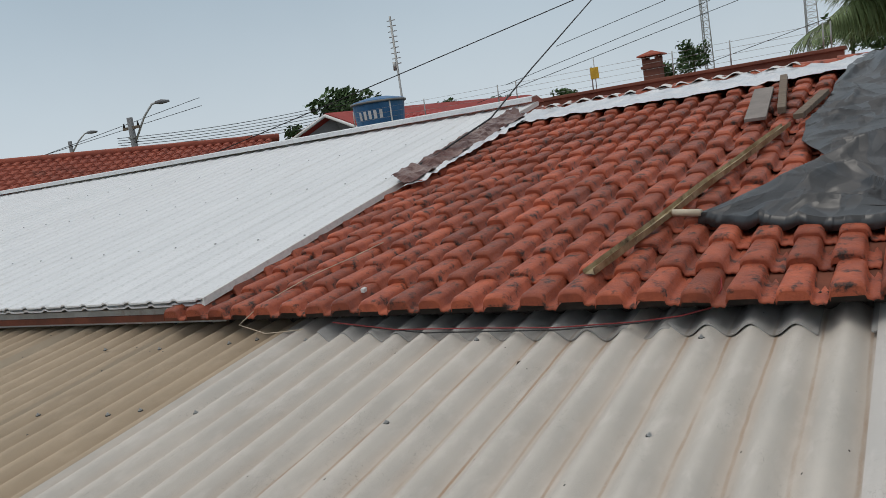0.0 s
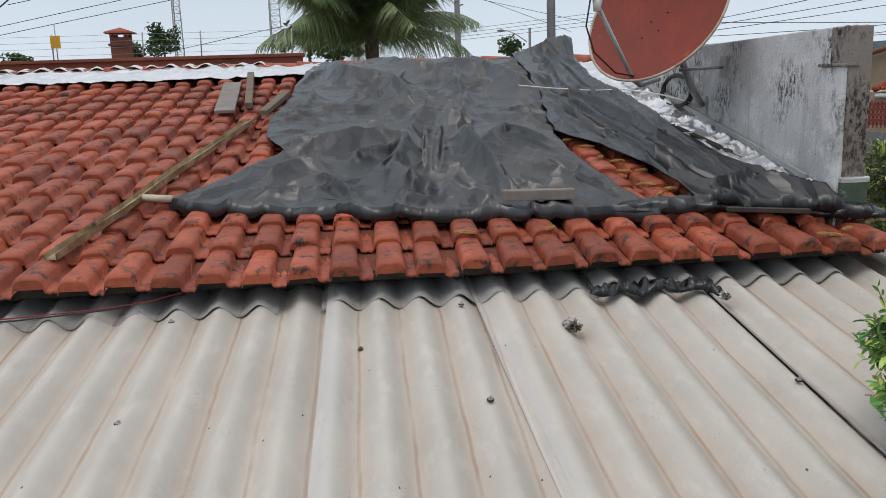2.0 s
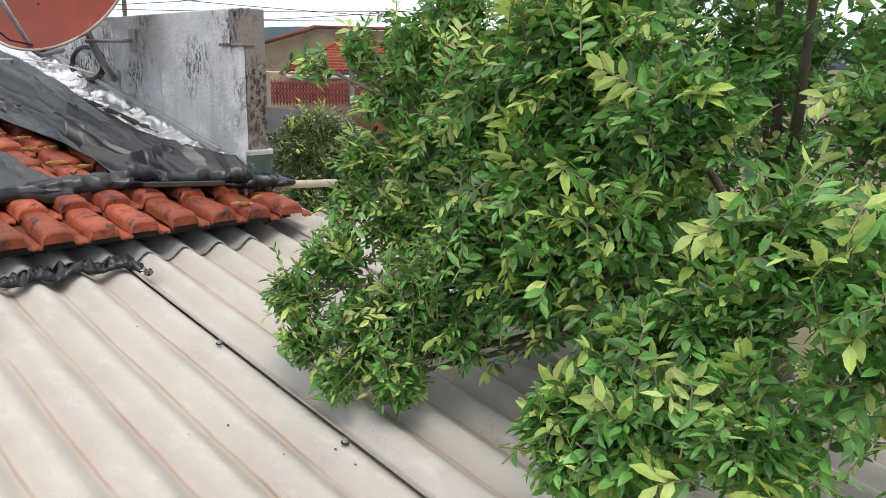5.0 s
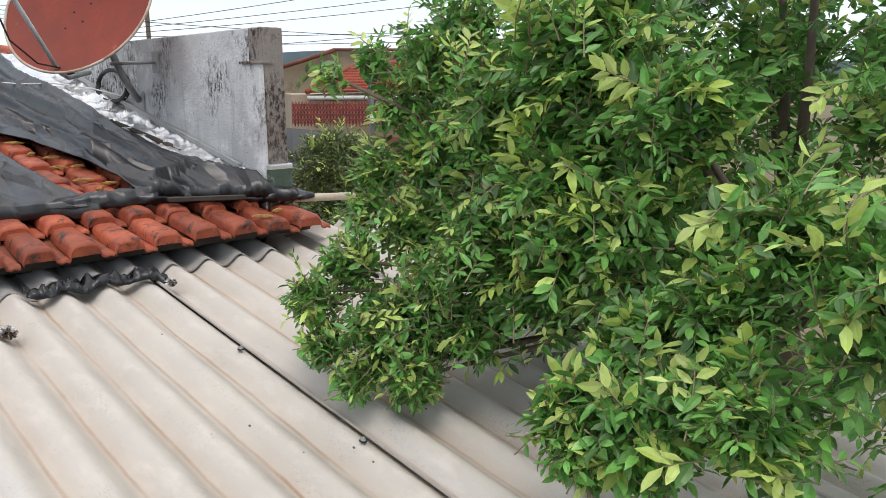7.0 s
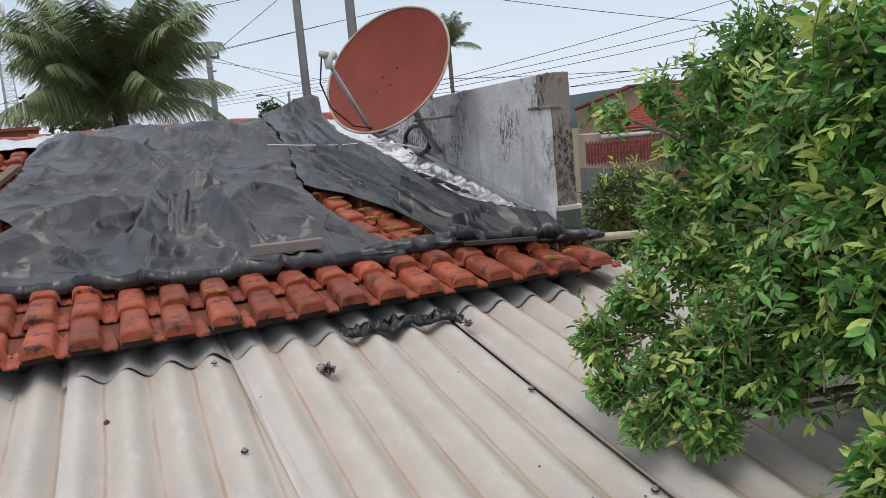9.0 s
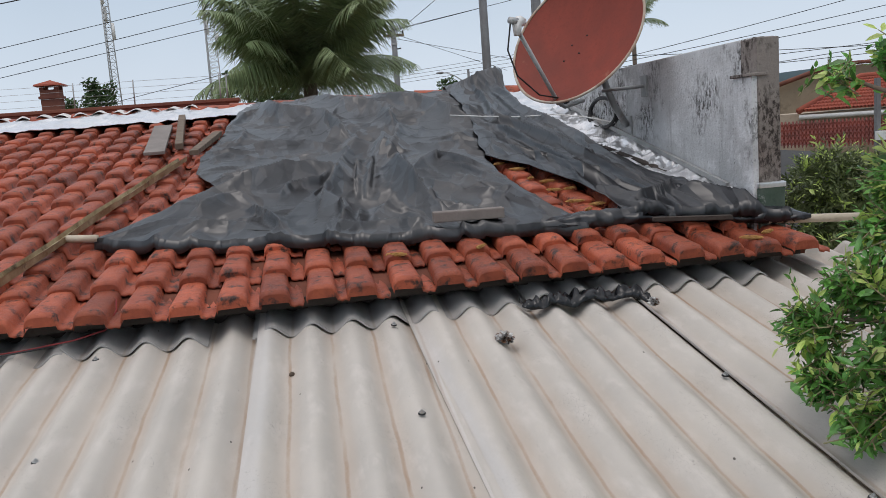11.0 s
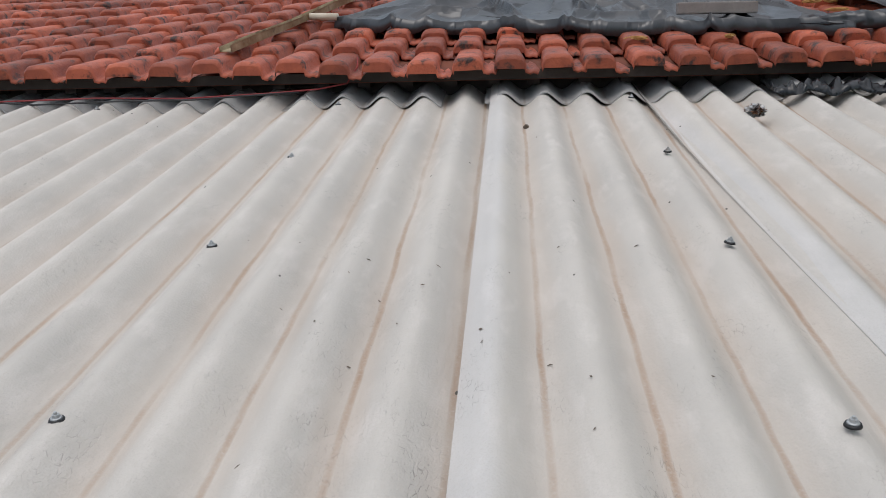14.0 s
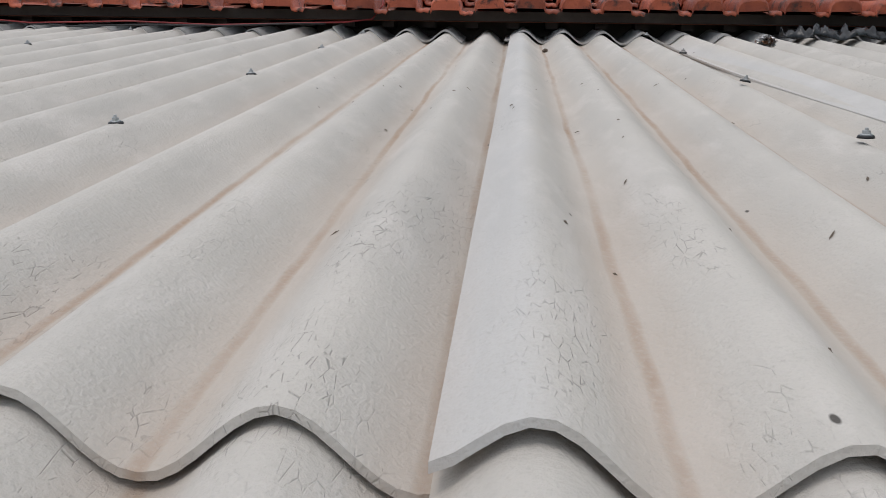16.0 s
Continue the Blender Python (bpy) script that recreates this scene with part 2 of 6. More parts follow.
M_TARP_NEW = surface("fresh_black_plastic_tarp", (0.009, 0.0105, 0.014), (0.02, 0.0205, 0.023), 1.6, 0.36, 35.0, 0.0, 0, (0.04, 0.038, 0.036), (0.58, 0.8), dirt_scale=2.6, spec=0.65)
crumpled(M_TARP, [(3.2, (1.7, 0.45), 0.5, 0.95), (5.0, (1.6, 0.45), -0.6, 0.8), (12.0, (1.5, 0.6), 0.3, 0.5)], 0.5, 0.16)
crumpled(M_TARP_NEW, [(4.5, (2.4, 0.2), 0.1, 1.0), (11.0, (2.2, 0.25), -0.1, 0.6)], 0.3, 0.12)
M_FOIL = surface("aluminium_foil", (0.8, 0.8, 0.81), (0.7, 0.7, 0.71), 5.0, 0.3, 60.0, 0.2, 0, None, metal=0.85, spec=0.5)


def mould_wall(name, base, stain, mould, patch, zones):
    """Cement render: cloudy base, long run-down stains, and speckled mould that gathers in patches."""
    m, n, l, p = nodes_of(name)
    pos = n.new("ShaderNodeNewGeometry").outputs["Position"]
    c = mixed(n, l, base, stain, noise_fac(n, l, pos, 1.6, 0.42, 0.66, stretch=(1, 1, 0.7)))
    c = mixed(n, l, c, tuple(v * 1.18 for v in base), noise_fac(n, l, pos, 7.0, 0.5, 0.7))
    runs = noise_fac(n, l, pos, 9.0, 0.56, 0.72, stretch=(1, 1, 0.12))
    c = mixed(n, l, c, stain, runs)

    def times(a, b):
        k = n.new("ShaderNodeMath")
        k.operation = "MULTIPLY"
        l.new(a, k.inputs[0])
        if isinstance(b, float):
            k.inputs[1].default_value = b
        else:
            l.new(b, k.inputs[1])
        return k.outputs[0]

    where = noise_fac(n, l, pos, patch, *zones, detail=3.0)
    speck = noise_fac(n, l, pos, 38.0, 0.46, 0.56, detail=8.0, rough=0.75, stretch=(1, 1, 0.55))
    c = mixed(n, l, c, mould, times(where, speck))
    c = mixed(n, l, c, mould, times(noise_fac(n, l, pos, 60.0, 0.6, 0.68), 0.6))
    l.new(c, p.inputs["Base Color"])
    p.inputs["Roughness"].default_value = 0.88
    p.inputs["Specular IOR Level"].default_value = 0.25
    b = n.new("ShaderNodeBump")
    b.inputs["Strength"].default_value, b.inputs["Distance"].default_value = 0.6, 0.006
    l.new(noise_fac(n, l, pos, 40.0, 0.2, 0.8, detail=8.0), b.inputs["Height"])
    l.new(b.outputs["Normal"], p.inputs["Normal"])
    return m


M_WALL = mould_wall("weathered_cement_wall", (0.6, 0.61, 0.62), (0.38, 0.385, 0.39), (0.07, 0.066, 0.062), 2.3, (0.5, 0.62))
# rust-brown and mould, plus the end face's shade put into a darker base
M_WALL_END = mould_wall("mouldy_cement_shaded_end", (0.25, 0.22, 0.2), (0.13, 0.085, 0.068), (0.045, 0.036, 0.032), 4.0, (0.42, 0.55))
M_DISH = surface("rusty_red_dish", (0.225, 0.038, 0.022), (0.165, 0.032, 0.02), 4.0, 0.62, 50.0, 0.1, 0, (0.42, 0.22, 0.12), (0.62, 0.8), dirt_scale=6.0, stretch=(1, 1, 0.35))
M_GALV = surface("galvanised_steel", (0.42, 0.43, 0.43), (0.32, 0.32, 0.31), 6.0, 0.5, 60.0, 0.1, 0, (0.2, 0.12, 0.07), (0.6, 0.75), metal=0.4)
M_WOOD = surface("weathered_wood", (0.2, 0.155, 0.115), (0.12, 0.09, 0.07), 6.0, 0.85, 70.0, 0.3, 0, None, stretch=(1, 6, 1))
M_GUTTER = surface("rusty_zinc_gutter", (0.5, 0.42, 0.27), (0.26, 0.17, 0.09), 9.0, 0.5, 50.0, 0.2, 0, (0.09, 0.055, 0.035), (0.55, 0.7), metal=0.4, dirt_scale=5.0)
M_BLACK = surface("black_rubber", (0.02, 0.02, 0.021), (0.028, 0.028, 0.028), 8.0, 0.5, 60.0, 0.05)
M_LEAF = surface("green_leaf", (0.085, 0.24, 0.05), (0.17, 0.38, 0.085), 9.0, 0.36, 30.0, 0.0, 0.6, spec=0.6)
M_LEAF_PALE = surface("pale_young_leaf", (0.42, 0.56, 0.11), (0.52, 0.62, 0.22), 6.0, 0.5, 30.0, 0.0, 0.3, spec=0.4)
for leafy in (M_LEAF, M_LEAF_PALE):
    ln, ll = leafy.node_tree.nodes, leafy.node_tree.links
    pb = ln["Principled BSDF"]
    tr, mx = ln.new("ShaderNodeBsdfTranslucent"), ln.new("ShaderNodeMixShader")
    ll.new(pb.inputs["Base Color"].links[0].from_socket, tr.inputs["Color"])
    mx.inputs[0].default_value = 0.3
    ll.new(pb.outputs[0], mx.inputs[1]), ll.new(tr.outputs[0], mx.inputs[2])
    ll.new(mx.outputs[0], ln["Material Output"].inputs["Surface"])
M_TWIG = surface("green_brown_twig", (0.27, 0.25, 0.14), (0.2, 0.15, 0.09), 8.0, 0.7, 40.0, 0.1)
M_BARK = surface("grey_brown_bark", (0.17, 0.13, 0.1), (0.1, 0.08, 0.06), 8.0, 0.9, 40.0, 0.4)
M_FAR_GREEN = surface("far_foliage", (0.045, 0.085, 0.03), (0.065, 0.11, 0.04), 1.0, 0.7, 8.0, 0.0, 0.35)
M_PALM = surface("palm_frond", (0.14, 0.2, 0.085), (0.24, 0.29, 0.15), 0.6, 0.5, 8.0, 0.0, 0.3)
M_POLE = surface("concrete_pole", (0.2, 0.205, 0.21), (0.16, 0.16, 0.165), 2.0, 0.85, 30.0, 0.1)
M_PLASTER = surface("beige_plaster", (0.42, 0.34, 0.26), (0.36, 0.29, 0.22), 1.2, 0.9, 20.0, 0.1)
M_BRICK = surface("red_brick_render", (0.24, 0.095, 0.062), (0.15, 0.06, 0.045), 1.5, 0.9, 20.0, 0.2)
M_GROUND = surface("dry_earth_and_grass", (0.2, 0.15, 0.1), (0.12, 0.12, 0.06), 0.3, 0.95, 3.0, 0.1)
M_BLUE = surface("blue_fibreglass", (0.035, 0.13, 0.28), (0.05, 0.16, 0.32), 2.0, 0.45, 20.0, 0.05)
M_PAINT = surface("white_paint", (0.72, 0.72, 0.7), (0.6, 0.6, 0.58), 2.0, 0.6, 30.0, 0.05)
M_BEIGE_PVC = surface("beige_plastic_pipe", (0.55, 0.47, 0.36), (0.48, 0.4, 0.3), 6.0, 0.45, 40.0, 0.05)
M_WIRE = surface("black_cable", (0.025, 0.025, 0.027), (0.035, 0.035, 0.035), 4.0, 0.6, 30.0, 0.0)
M_RED_WIRE = surface("red_cable", (0.28, 0.03, 0.03), (0.2, 0.03, 0.03), 4.0, 0.5, 30.0, 0.0)
M_MORTAR = surface("yellow_mortar", (0.5, 0.3, 0.1), (0.4, 0.22, 0.08), 12.0, 0.9, 60.0, 0.3)
M_HILL = surface("hazy_hill", (0.1, 0.14, 0.16), (0.08, 0.115, 0.13), 0.01, 0.95, 0.1, 0.0)


# ---- small builders ----
def mesh_of(name, verts, faces, material, smooth=False):
    me = bpy.data.meshes.new(name)
    me.from_pydata([tuple(map(float, v)) for v in verts], [], faces)
    me.materials.append(material)
    if smooth:
        me.polygons.foreach_set("use_smooth", [True] * len(me.polygons))
    me.update()
    return me


def piece(name, verts, faces, material, parent=None, label="", smooth=False):
    ob = new(name, mesh_of(name, verts, faces, material, smooth))
    if parent:
        ob.parent = parent
    return tagged(ob, label) if label else ob


def part(name, bm, material, parent=None, label="", smooth=False):
    me = bpy.data.meshes.new(name)
    bm.to_mesh(me)
    bm.free()
    me.materials.append(material)
    if smooth:
        me.polygons.foreach_set("use_smooth", [True] * len(me.polygons))
    ob = new(name, me)
    if parent:
        ob.parent = parent
    return tagged(ob, label) if label else ob


def box_bm(x0, x1, y0, y1, z0, z1, bevel=0.0):
    bm = bmesh.new()
    bmesh.ops.create_cube(bm, size=1)
    for v in bm.verts:
        v.co = ((x0 + x1) / 2 + v.co.x * (x1 - x0), (y0 + y1) / 2 + v.co.y * (y1 - y0), (z0 + z1) / 2 + v.co.z * (z1 - z0))
    if bevel:
        bmesh.ops.bevel(bm, geom=bm.edges[:], offset=bevel, segments=2, affect="EDGES", profile=0.6)
    return bm


def tube(points, radii, sides=8):
    """Verts and faces of a tube along points; radii: one number or one a point."""
    pts = [Vector(p) for p in points]
    rad = radii if isinstance(radii, (list, tuple)) else [radii] * len(pts)
    vs, fs = [], []
    for i, p in enumerate(pts):
        d = (pts[min(i + 1, len(pts) - 1)] - pts[max(i - 1, 0)]).normalized()
        u = d.orthogonal().normalized() if i == 0 else (u - d * u.dot(d)).normalized()
        w = d.cross(u)
        for k in range(sides):
            a = 2 * math.pi * k / sides
            vs.append(p + (u * math.cos(a) + w * math.sin(a)) * rad[i])
    for i in range(len(pts) - 1):
        for k in range(sides):
            k2 = (k + 1) % sides
            fs.append((i * sides + k, i * sides + k2, (i + 1) * sides + k2, (i + 1) * sides + k))
    fs.append(tuple(reversed(range(sides))))
    fs.append(tuple((len(pts) - 1) * sides + k for k in range(sides)))
    return vs, fs


def rod(name, points, radii, material, parent=None, label="", sides=8):
    vs, fs = tube(points, radii, sides)
    return piece(name, vs, fs, material, parent, label, True)


def empty(name, at=(0, 0, 0)):
    ob = new(name)
    ob.location = at
    return ob


def thing(name, at, label, category, group="", kind=""):
    return tagged(empty(name, at), label, category, group, kind)


def sagging(a, b, sag, n=14):
    a, b = Vector(a), Vector(b)
    return [a.lerp(b, i / n) - Vector((0, 0, 4 * sag * (i / n) * (1 - i / n))) for i in range(n + 1)]


def seen_from(az, el, dist, x=0.22, y=0.1, z=1.0):
    """A place by bearing from +y to +x, height angle and distance from the stand."""
    a, e = radians(az), radians(el)
    return Vector((x + dist * math.sin(a) * math.cos(e), y + dist * math.cos(a) * math.cos(e), z + dist * math.sin(e)))


# ---- ground ----
GROUND = -3.3
tagged(piece("ground", [(-1500, -1500, GROUND), (1500, -1500, GROUND), (1500, 1500, GROUND), (-1500, 1500, GROUND)], [(0, 1, 2, 3)], M_GROUND),
       "dry earth ground with patches of grass", "ground", kind="structure")


# ---- fibre-cement sheets ----
def corrugated(name, x0, x1, y0, y1, lift_l, lift_r, material, label, z_at=sheet_z, thick=0.006, pitch=PITCH, height=0.051, step=14, skew=0.0, shift=0.0, strip=True, slant=0.0, slant_r=0.0):
    """One wavy sheet; its left side lies lift_l and its right side lift_r above the plane, over its neighbours."""
    n = max(4, round((x1 - x0) / pitch * step))
    ys = [y0 + (y1 - y0) * j / 10 for j in range(11)]
    vs, lap, run = [], [], []
    for side in (0, 1):
        for y in ys:
            for i in range(n + 1):
                f = i / n
                left = x0 + slant * (2.9 - y)
                x = left + (x1 + slant_r * (2.9 - y) - left) * f
                ph = 2 * math.pi * (x - shift) / pitch
                lift = lift_l + (lift_r - lift_l) * min(1.0, f * 1.1) + (0.009 * math.exp(-(x - left) / 0.018) if strip else 0.0)
                drop = side * thick * (1 + 0.35 * abs(math.sin(ph)))
                yy = y + (skew * (f - 0.5) if y == y0 else 0)
                vs.append((x, yy, z_at(yy) - height / 2 + height / 2 * math.cos(ph) + lift - drop + 0.0012 * math.sin(3 * yy + x)))
                lap.append(x - left if strip else 1.0)
                run.append(x - shift)
    m, w = n + 1, len(ys)
    top = lambda j, i: j * m + i
    low = lambda j, i: w * m + j * m + i
    fs = []
    for j in range(w - 1):
        for i in range(n):
            fs.append((top(j, i), top(j, i + 1), top(j + 1, i + 1), top(j + 1, i)))
            fs.append((low(j, i), low(j + 1, i), low(j + 1, i + 1), low(j, i + 1)))
        fs.append((top(j, 0), top(j + 1, 0), low(j + 1, 0), low(j, 0)))
        fs.append((top(j, n), low(j, n), low(j + 1, n), top(j + 1, n)))
    for i in range(n):
        fs.append((top(0, i), low(0, i), low(0, i + 1), top(0, i + 1)))
        fs.append((top(w - 1, i), top(w - 1, i + 1), low(w - 1, i + 1), low(w - 1, i)))
    me = mesh_of(name, vs, fs, material)
    smooth = [abs(p.normal.z) > 0.5 for p in me.polygons]
    me.polygons.foreach_set("use_smooth", smooth)
    a = me.attributes.new("lap", "FLOAT", "POINT")
    a.data.foreach_set("value", lap)
    a = me.attributes.new("run", "FLOAT", "POINT")
    a.data.foreach_set("value", run)
    ob = new(name, me)
    ob.modifiers.new("edge", "EDGE_SPLIT").split_angle = radians(50)
    return tagged(ob, label, "roof sheet", "corrugated roof sheets")


NEW_LABEL = "pale grey corrugated fibre-cement sheet with rusty valley stains"
OLD_LABEL = "old brownish corrugated fibre-cement sheet with dark grime"
starts = [-3.15, -2.13, -1.075, -0.065, 0.625, 1.645, 2.62, 3.62]
shifts = [-0.004, 0.0, 0.007, -0.012, 0.01, 0.012, 0.0]
for i, x in enumerate(starts[:-1]):
    corrugated("roof_sheet", x, starts[i + 1] + 0.03, 0.368 if x > -0.5 else 0.403, 4.1, 0.0125, 0.0, M_CEMENT, NEW_LABEL, skew=-0.02, shift=shifts[i], strip=i in (3, 4, 5), slant=(0.0, 0.0, 0.0, -0.004, 0.034, 0.018, 0.0)[i], slant_r=(0.0, 0.0, -0.004, 0.034, 0.018, 0.0, 0.0)[i])
    corrugated("roof_sheet", x - 0.01, starts[i + 1] + 0.03, -1.9, 0.62, -0.006, -0.0145, M_CEMENT, NEW_LABEL, shift=shifts[i], strip=False)
for x in (-7.4, -6.35, -5.3, -4.2):
    corrugated("roof_sheet", x, x + 1.22, 0.3, 4.3, 0.002, -0.008, M_CEMENT_OLD, OLD_LABEL)
    corrugated("roof_sheet", x, x + 1.22, -1.9, 0.5, -0.014, -0.022, M_CEMENT_OLD, OLD_LABEL)
# the next row up, whose lower ends show under the eave
GREY_LABEL = "grey corrugated fibre-cement sheet reaching under the tiled eave"
corrugated("roof_sheet", -2.83, -0.86, 3.70, 4.9, 0.0135, 0.0135, M_CEMENT_GREY, GREY_LABEL)
corrugated("roof_sheet", -0.87, -0.275, 3.725, 4.9, 0.0215, 0.018, M_CEMENT_GREY, GREY_LABEL)
corrugated("roof_sheet", -0.085, 1.17, 3.72, 4.9, 0.0215, 0.0165, M_CEMENT_GREY, GREY_LABEL)
corrugated("roof_sheet", 1.16, 2.34, 3.735, 4.9, 0.032, 0.021, M_CEMENT_GREY, GREY_LABEL)


# ---- tiled roof: deck, eave wall, tiles ----
TW, TC, T_EAVE, T_RIDGE = 0.1935, 0.312, 3.735, 8.85
T_LEFT, T_COLS = 0.032 - 21 * 0.1935, 35
tile_roof = thing("tile_roof", (0, 3.8, 0), "low-pitched roof of weathered orange clay tiles", "roof", kind="structure")


def tile_local():
    """One clay tile: a raised rounded cap and a flat channel beside it. Origin at the cap's lip."""
    prof = [(-0.07, -0.058), (-0.064, -0.022), (-0.05, -0.005), (-0.026, 0.0), (0.024, 0.0), (0.048, -0.005), (0.062, -0.022),
            (0.068, -0.057), (0.09, -0.064), (0.104, -0.058), (0.124, -0.064)]
    rows = [(0.0, -0.014, 0.96), (0.008, -0.003, 1.0), (0.024, 0.0, 1.02), (TC + 0.05, -0.036, 0.9)]
    vs, fs, k = [], [], len(prof)
    for y, dz, sc in rows:
        for x, z in prof:
            vs.append((x * sc, y, z + dz + T_SLOPE * y))
    for x, z in prof:
        vs.append((x * 0.95, 0.004, -0.056 if z > -0.03 else z - 0.016))
    for r in range(3):
        for i in range(k - 1):
            fs.append((r * k + i, r * k + i + 1, (r + 1) * k + i + 1, (r + 1) * k + i))
    for i in range(k - 1):
        fs.append((4 * k + i, 4 * k + i + 1, i + 1, i))
    return vs, fs


tile_vs, tile_fs = tile_local()
tile_mesh = mesh_of("tile", tile_vs, tile_fs, M_TILE)
tile_mesh.polygons.foreach_set("use_smooth", [i < 30 for i in range(len(tile_mesh.polygons))])
rng = random.Random(5)
courses = int((T_RIDGE - T_EAVE) / TC) + 1
rest_vs, rest_fs = [], []
for c in range(courses):
    for k in range(T_COLS):
        x = T_LEFT + k * TW + rng.gauss(0, 0.004)
        y = T_EAVE + c * TC + rng.gauss(0, 0.006)
        z = tile_z(y) + rng.gauss(0, 0.0035) + 0.012
        yaw = rng.gauss(0, 0.012)
        if c < 9:
            ob = new("tile", tile_mesh)
            ob.parent = tile_roof
            ob.matrix_basis = Matrix.Translation((x, y - 3.8, z)) @ Matrix.Rotation(yaw, 4, "Z") @ Matrix.Rotation(rng.gauss(0, 0.02), 4, "Y")
        else:
            b = len(rest_vs)
            rest_vs += [(x + u, y + v - 3.8, z + w) for u, v, w in tile_vs]
            rest_fs += [tuple(b + i for i in f) for f in tile_fs]
tagged(piece("upper_tiles", rest_vs, rest_fs, M_TILE, tile_roof, "upper courses of weathered orange clay tiles"), kind="stuff")
deck = piece("deck", [(x, y - 3.8, tile_z(y) - d) for d in (0.075, 0.12) for x in (-6.2, 2.62) for y in (3.86, T_RIDGE + 0.1)],
             [(0, 1, 3, 2), (4, 6, 7, 5), (0, 4, 5, 1), (2, 3, 7, 6), (0, 2, 6, 4), (1, 5, 7, 3)], M_BED, tile_roof, "dusty clay bed under the cap tiles")
piece("back_slope", [(-6.2, T_RIDGE - 3.8, tile_z(T_RIDGE) - 0.01), (2.62, T_RIDGE - 3.8, tile_z(T_RIDGE) - 0.01), (2.62, 10.5, -0.2), (-6.2, 10.5, -0.2)],
      [(0, 1, 2, 3)], M_TILE_FAR, tile_roof, "far slope of clay tiles behind the ridge")
# ridge caps
for i in range(16):
    x = -3.55 + 0.38 * i
    vs, fs = [], []
    for j, yy in enumerate((0.0, 0.4)):
        for k in range(9):
            a = math.pi * k / 8
            r = 0.11 - 0.012 * j
            vs.append((x + yy, T_RIDGE - 3.8 + r * 1.25 * math.cos(a), tile_z(T_RIDGE) - 0.075 + r * math.sin(a) + 0.01 * (1 - j)))
    fs = [(k, k + 1, 10 + k, 9 + k) for k in range(8)] + [tuple(range(8, -1, -1))]
    piece("ridge_cap", vs, fs, M_TILE, tile_roof, "", True)
# wall and timber ends under the eave; its shade is in their dark colour
tagged(part("wall_eave", box_bm(-6.2, 2.49, 4.03, 4.2, GROUND, tile_z(4.03) - 0.075), M_DARK), "rough wall under the eave, shade put into its dark colour", "wall", kind="structure")
rafters = random.Random(8)
for i in range(30):
    x = -3.45 + i * 0.2 + rafters.gauss(0, 0.01)
    tagged(part("rafter", box_bm(x - 0.028, x + 0.028, 3.92, 4.03, tile_z(3.9) - 0.15, tile_z(3.9) - 0.075), M_DARK), "dark rafter end under the tiled eave, with shade in its colour", "rafter", "rafter ends")
tagged(part("eave_board", box_bm(-3.6, 2.58, 3.835, 3.86, tile_z(3.84) - 0.112, tile_z(3.84) - 0.07), M_DARK), "dark timber eave board under the tiles, with shade in its colour", "board")

# ---- white trapezoid roof ----
WX, WE, WR = -3.8, 3.80, 9.42
white_roof = thing("white_roof", (-8, 3.8, 0), "white insulated trapezoid-profile metal roof", "roof", kind="structure")


def white_z(y):
    return 0.325 + 0.1985 * (y - 3.8)


def trapezoid_sheet(name, x0, x1, top, y0, y1, parent, label):
    prof, x, p = [], x1, 0.2325
    while x > x0:
        prof += [(x, 0.0), (x - 0.02, 0.012), (x - 0.05, 0.012), (x - 0.07, 0.0)]
        x -= p
    vs, fs, k = [], [], len(prof)
    for d in (0.0, 0.012):
        for y in (y0, y1):
            vs += [(a + 8, y - 3.8, white_z(y) + top + b - d) for a, b in prof]
    for i in range(k - 1):
        fs.append((i, i + 1, k + i + 1, k + i))
        fs.append((2 * k + i, 3 * k + i, 3 * k + i + 1, 2 * k + i + 1))
        fs.append((i, 2 * k + i, 2 * k + i + 1, i + 1))
    fs.append((0, k, 3 * k, 2 * k))
    return piece(name, vs, fs, M_WHITE, parent, label)


trapezoid_sheet("top_skin", -19.0, WX, 0.02, WE, WR, white_roof, "white ribbed top skin with small screws")
trapezoid_sheet("bottom_skin", -19.0, WX - 0.01, -0.012, WE + 0.012, WR, white_roof, "off-white ribbed bottom skin")
trim = part("side_trim", box_bm(WX - 0.012 + 8, WX + 0.012 + 8, 0, WR - 3.8, -0.02, 0.032), M_PAINT, white_roof, "pale side trim")
for v in trim.data.vertices:
    v.co.z += white_z(v.co.y + 3.8)
# ridge flashing with the ribs' dark mouths below it
vs = []
for y, z in ((WR - 0.165, 0.028), (WR - 0.16, 0.085), (WR, 0.105), (WR + 0.2, 0.02)):
    for x in (-19.0, WX):
        vs.append((x + 8, y - 3.8, white_z(WR) + z - 0.0))
piece("ridge_flashing", vs, [(0, 1, 3, 2), (2, 3, 5, 4), (4, 5, 7, 6)], M_WHITE, white_roof, "white folded ridge flashing")
screw = None
for row, y in enumerate((4.9, 6.4, 7.9)):
    for i in range(16):
        x = WX - 0.037 - 0.2325 * (2 * i + row % 2)
        if screw is None:
            bm = bmesh.new()
            bmesh.ops.create_cone(bm, cap_ends=True, segments=8, radius1=0.009, radius2=0.006, depth=0.01)
            screw = part("screw", bm, M_GALV, white_roof)
            keep = screw.data
        else:
            screw = new("screw", keep)
            screw.parent = white_roof
        screw.location = (x + 8, y - 3.8, white_z(y) + 0.02 + 0.016)
# the roof's shade is put into this wall's dark colour
tagged(part("wall_white_roof", box_bm(-19, -3.6, 4.25, 4.45, GROUND, 0.24), M_DARK), "rough wall under the white roof, shade put into its dark colour", "wall", kind="structure")
bm = bmesh.new()
bmesh.ops.create_cube(bm, size=1)
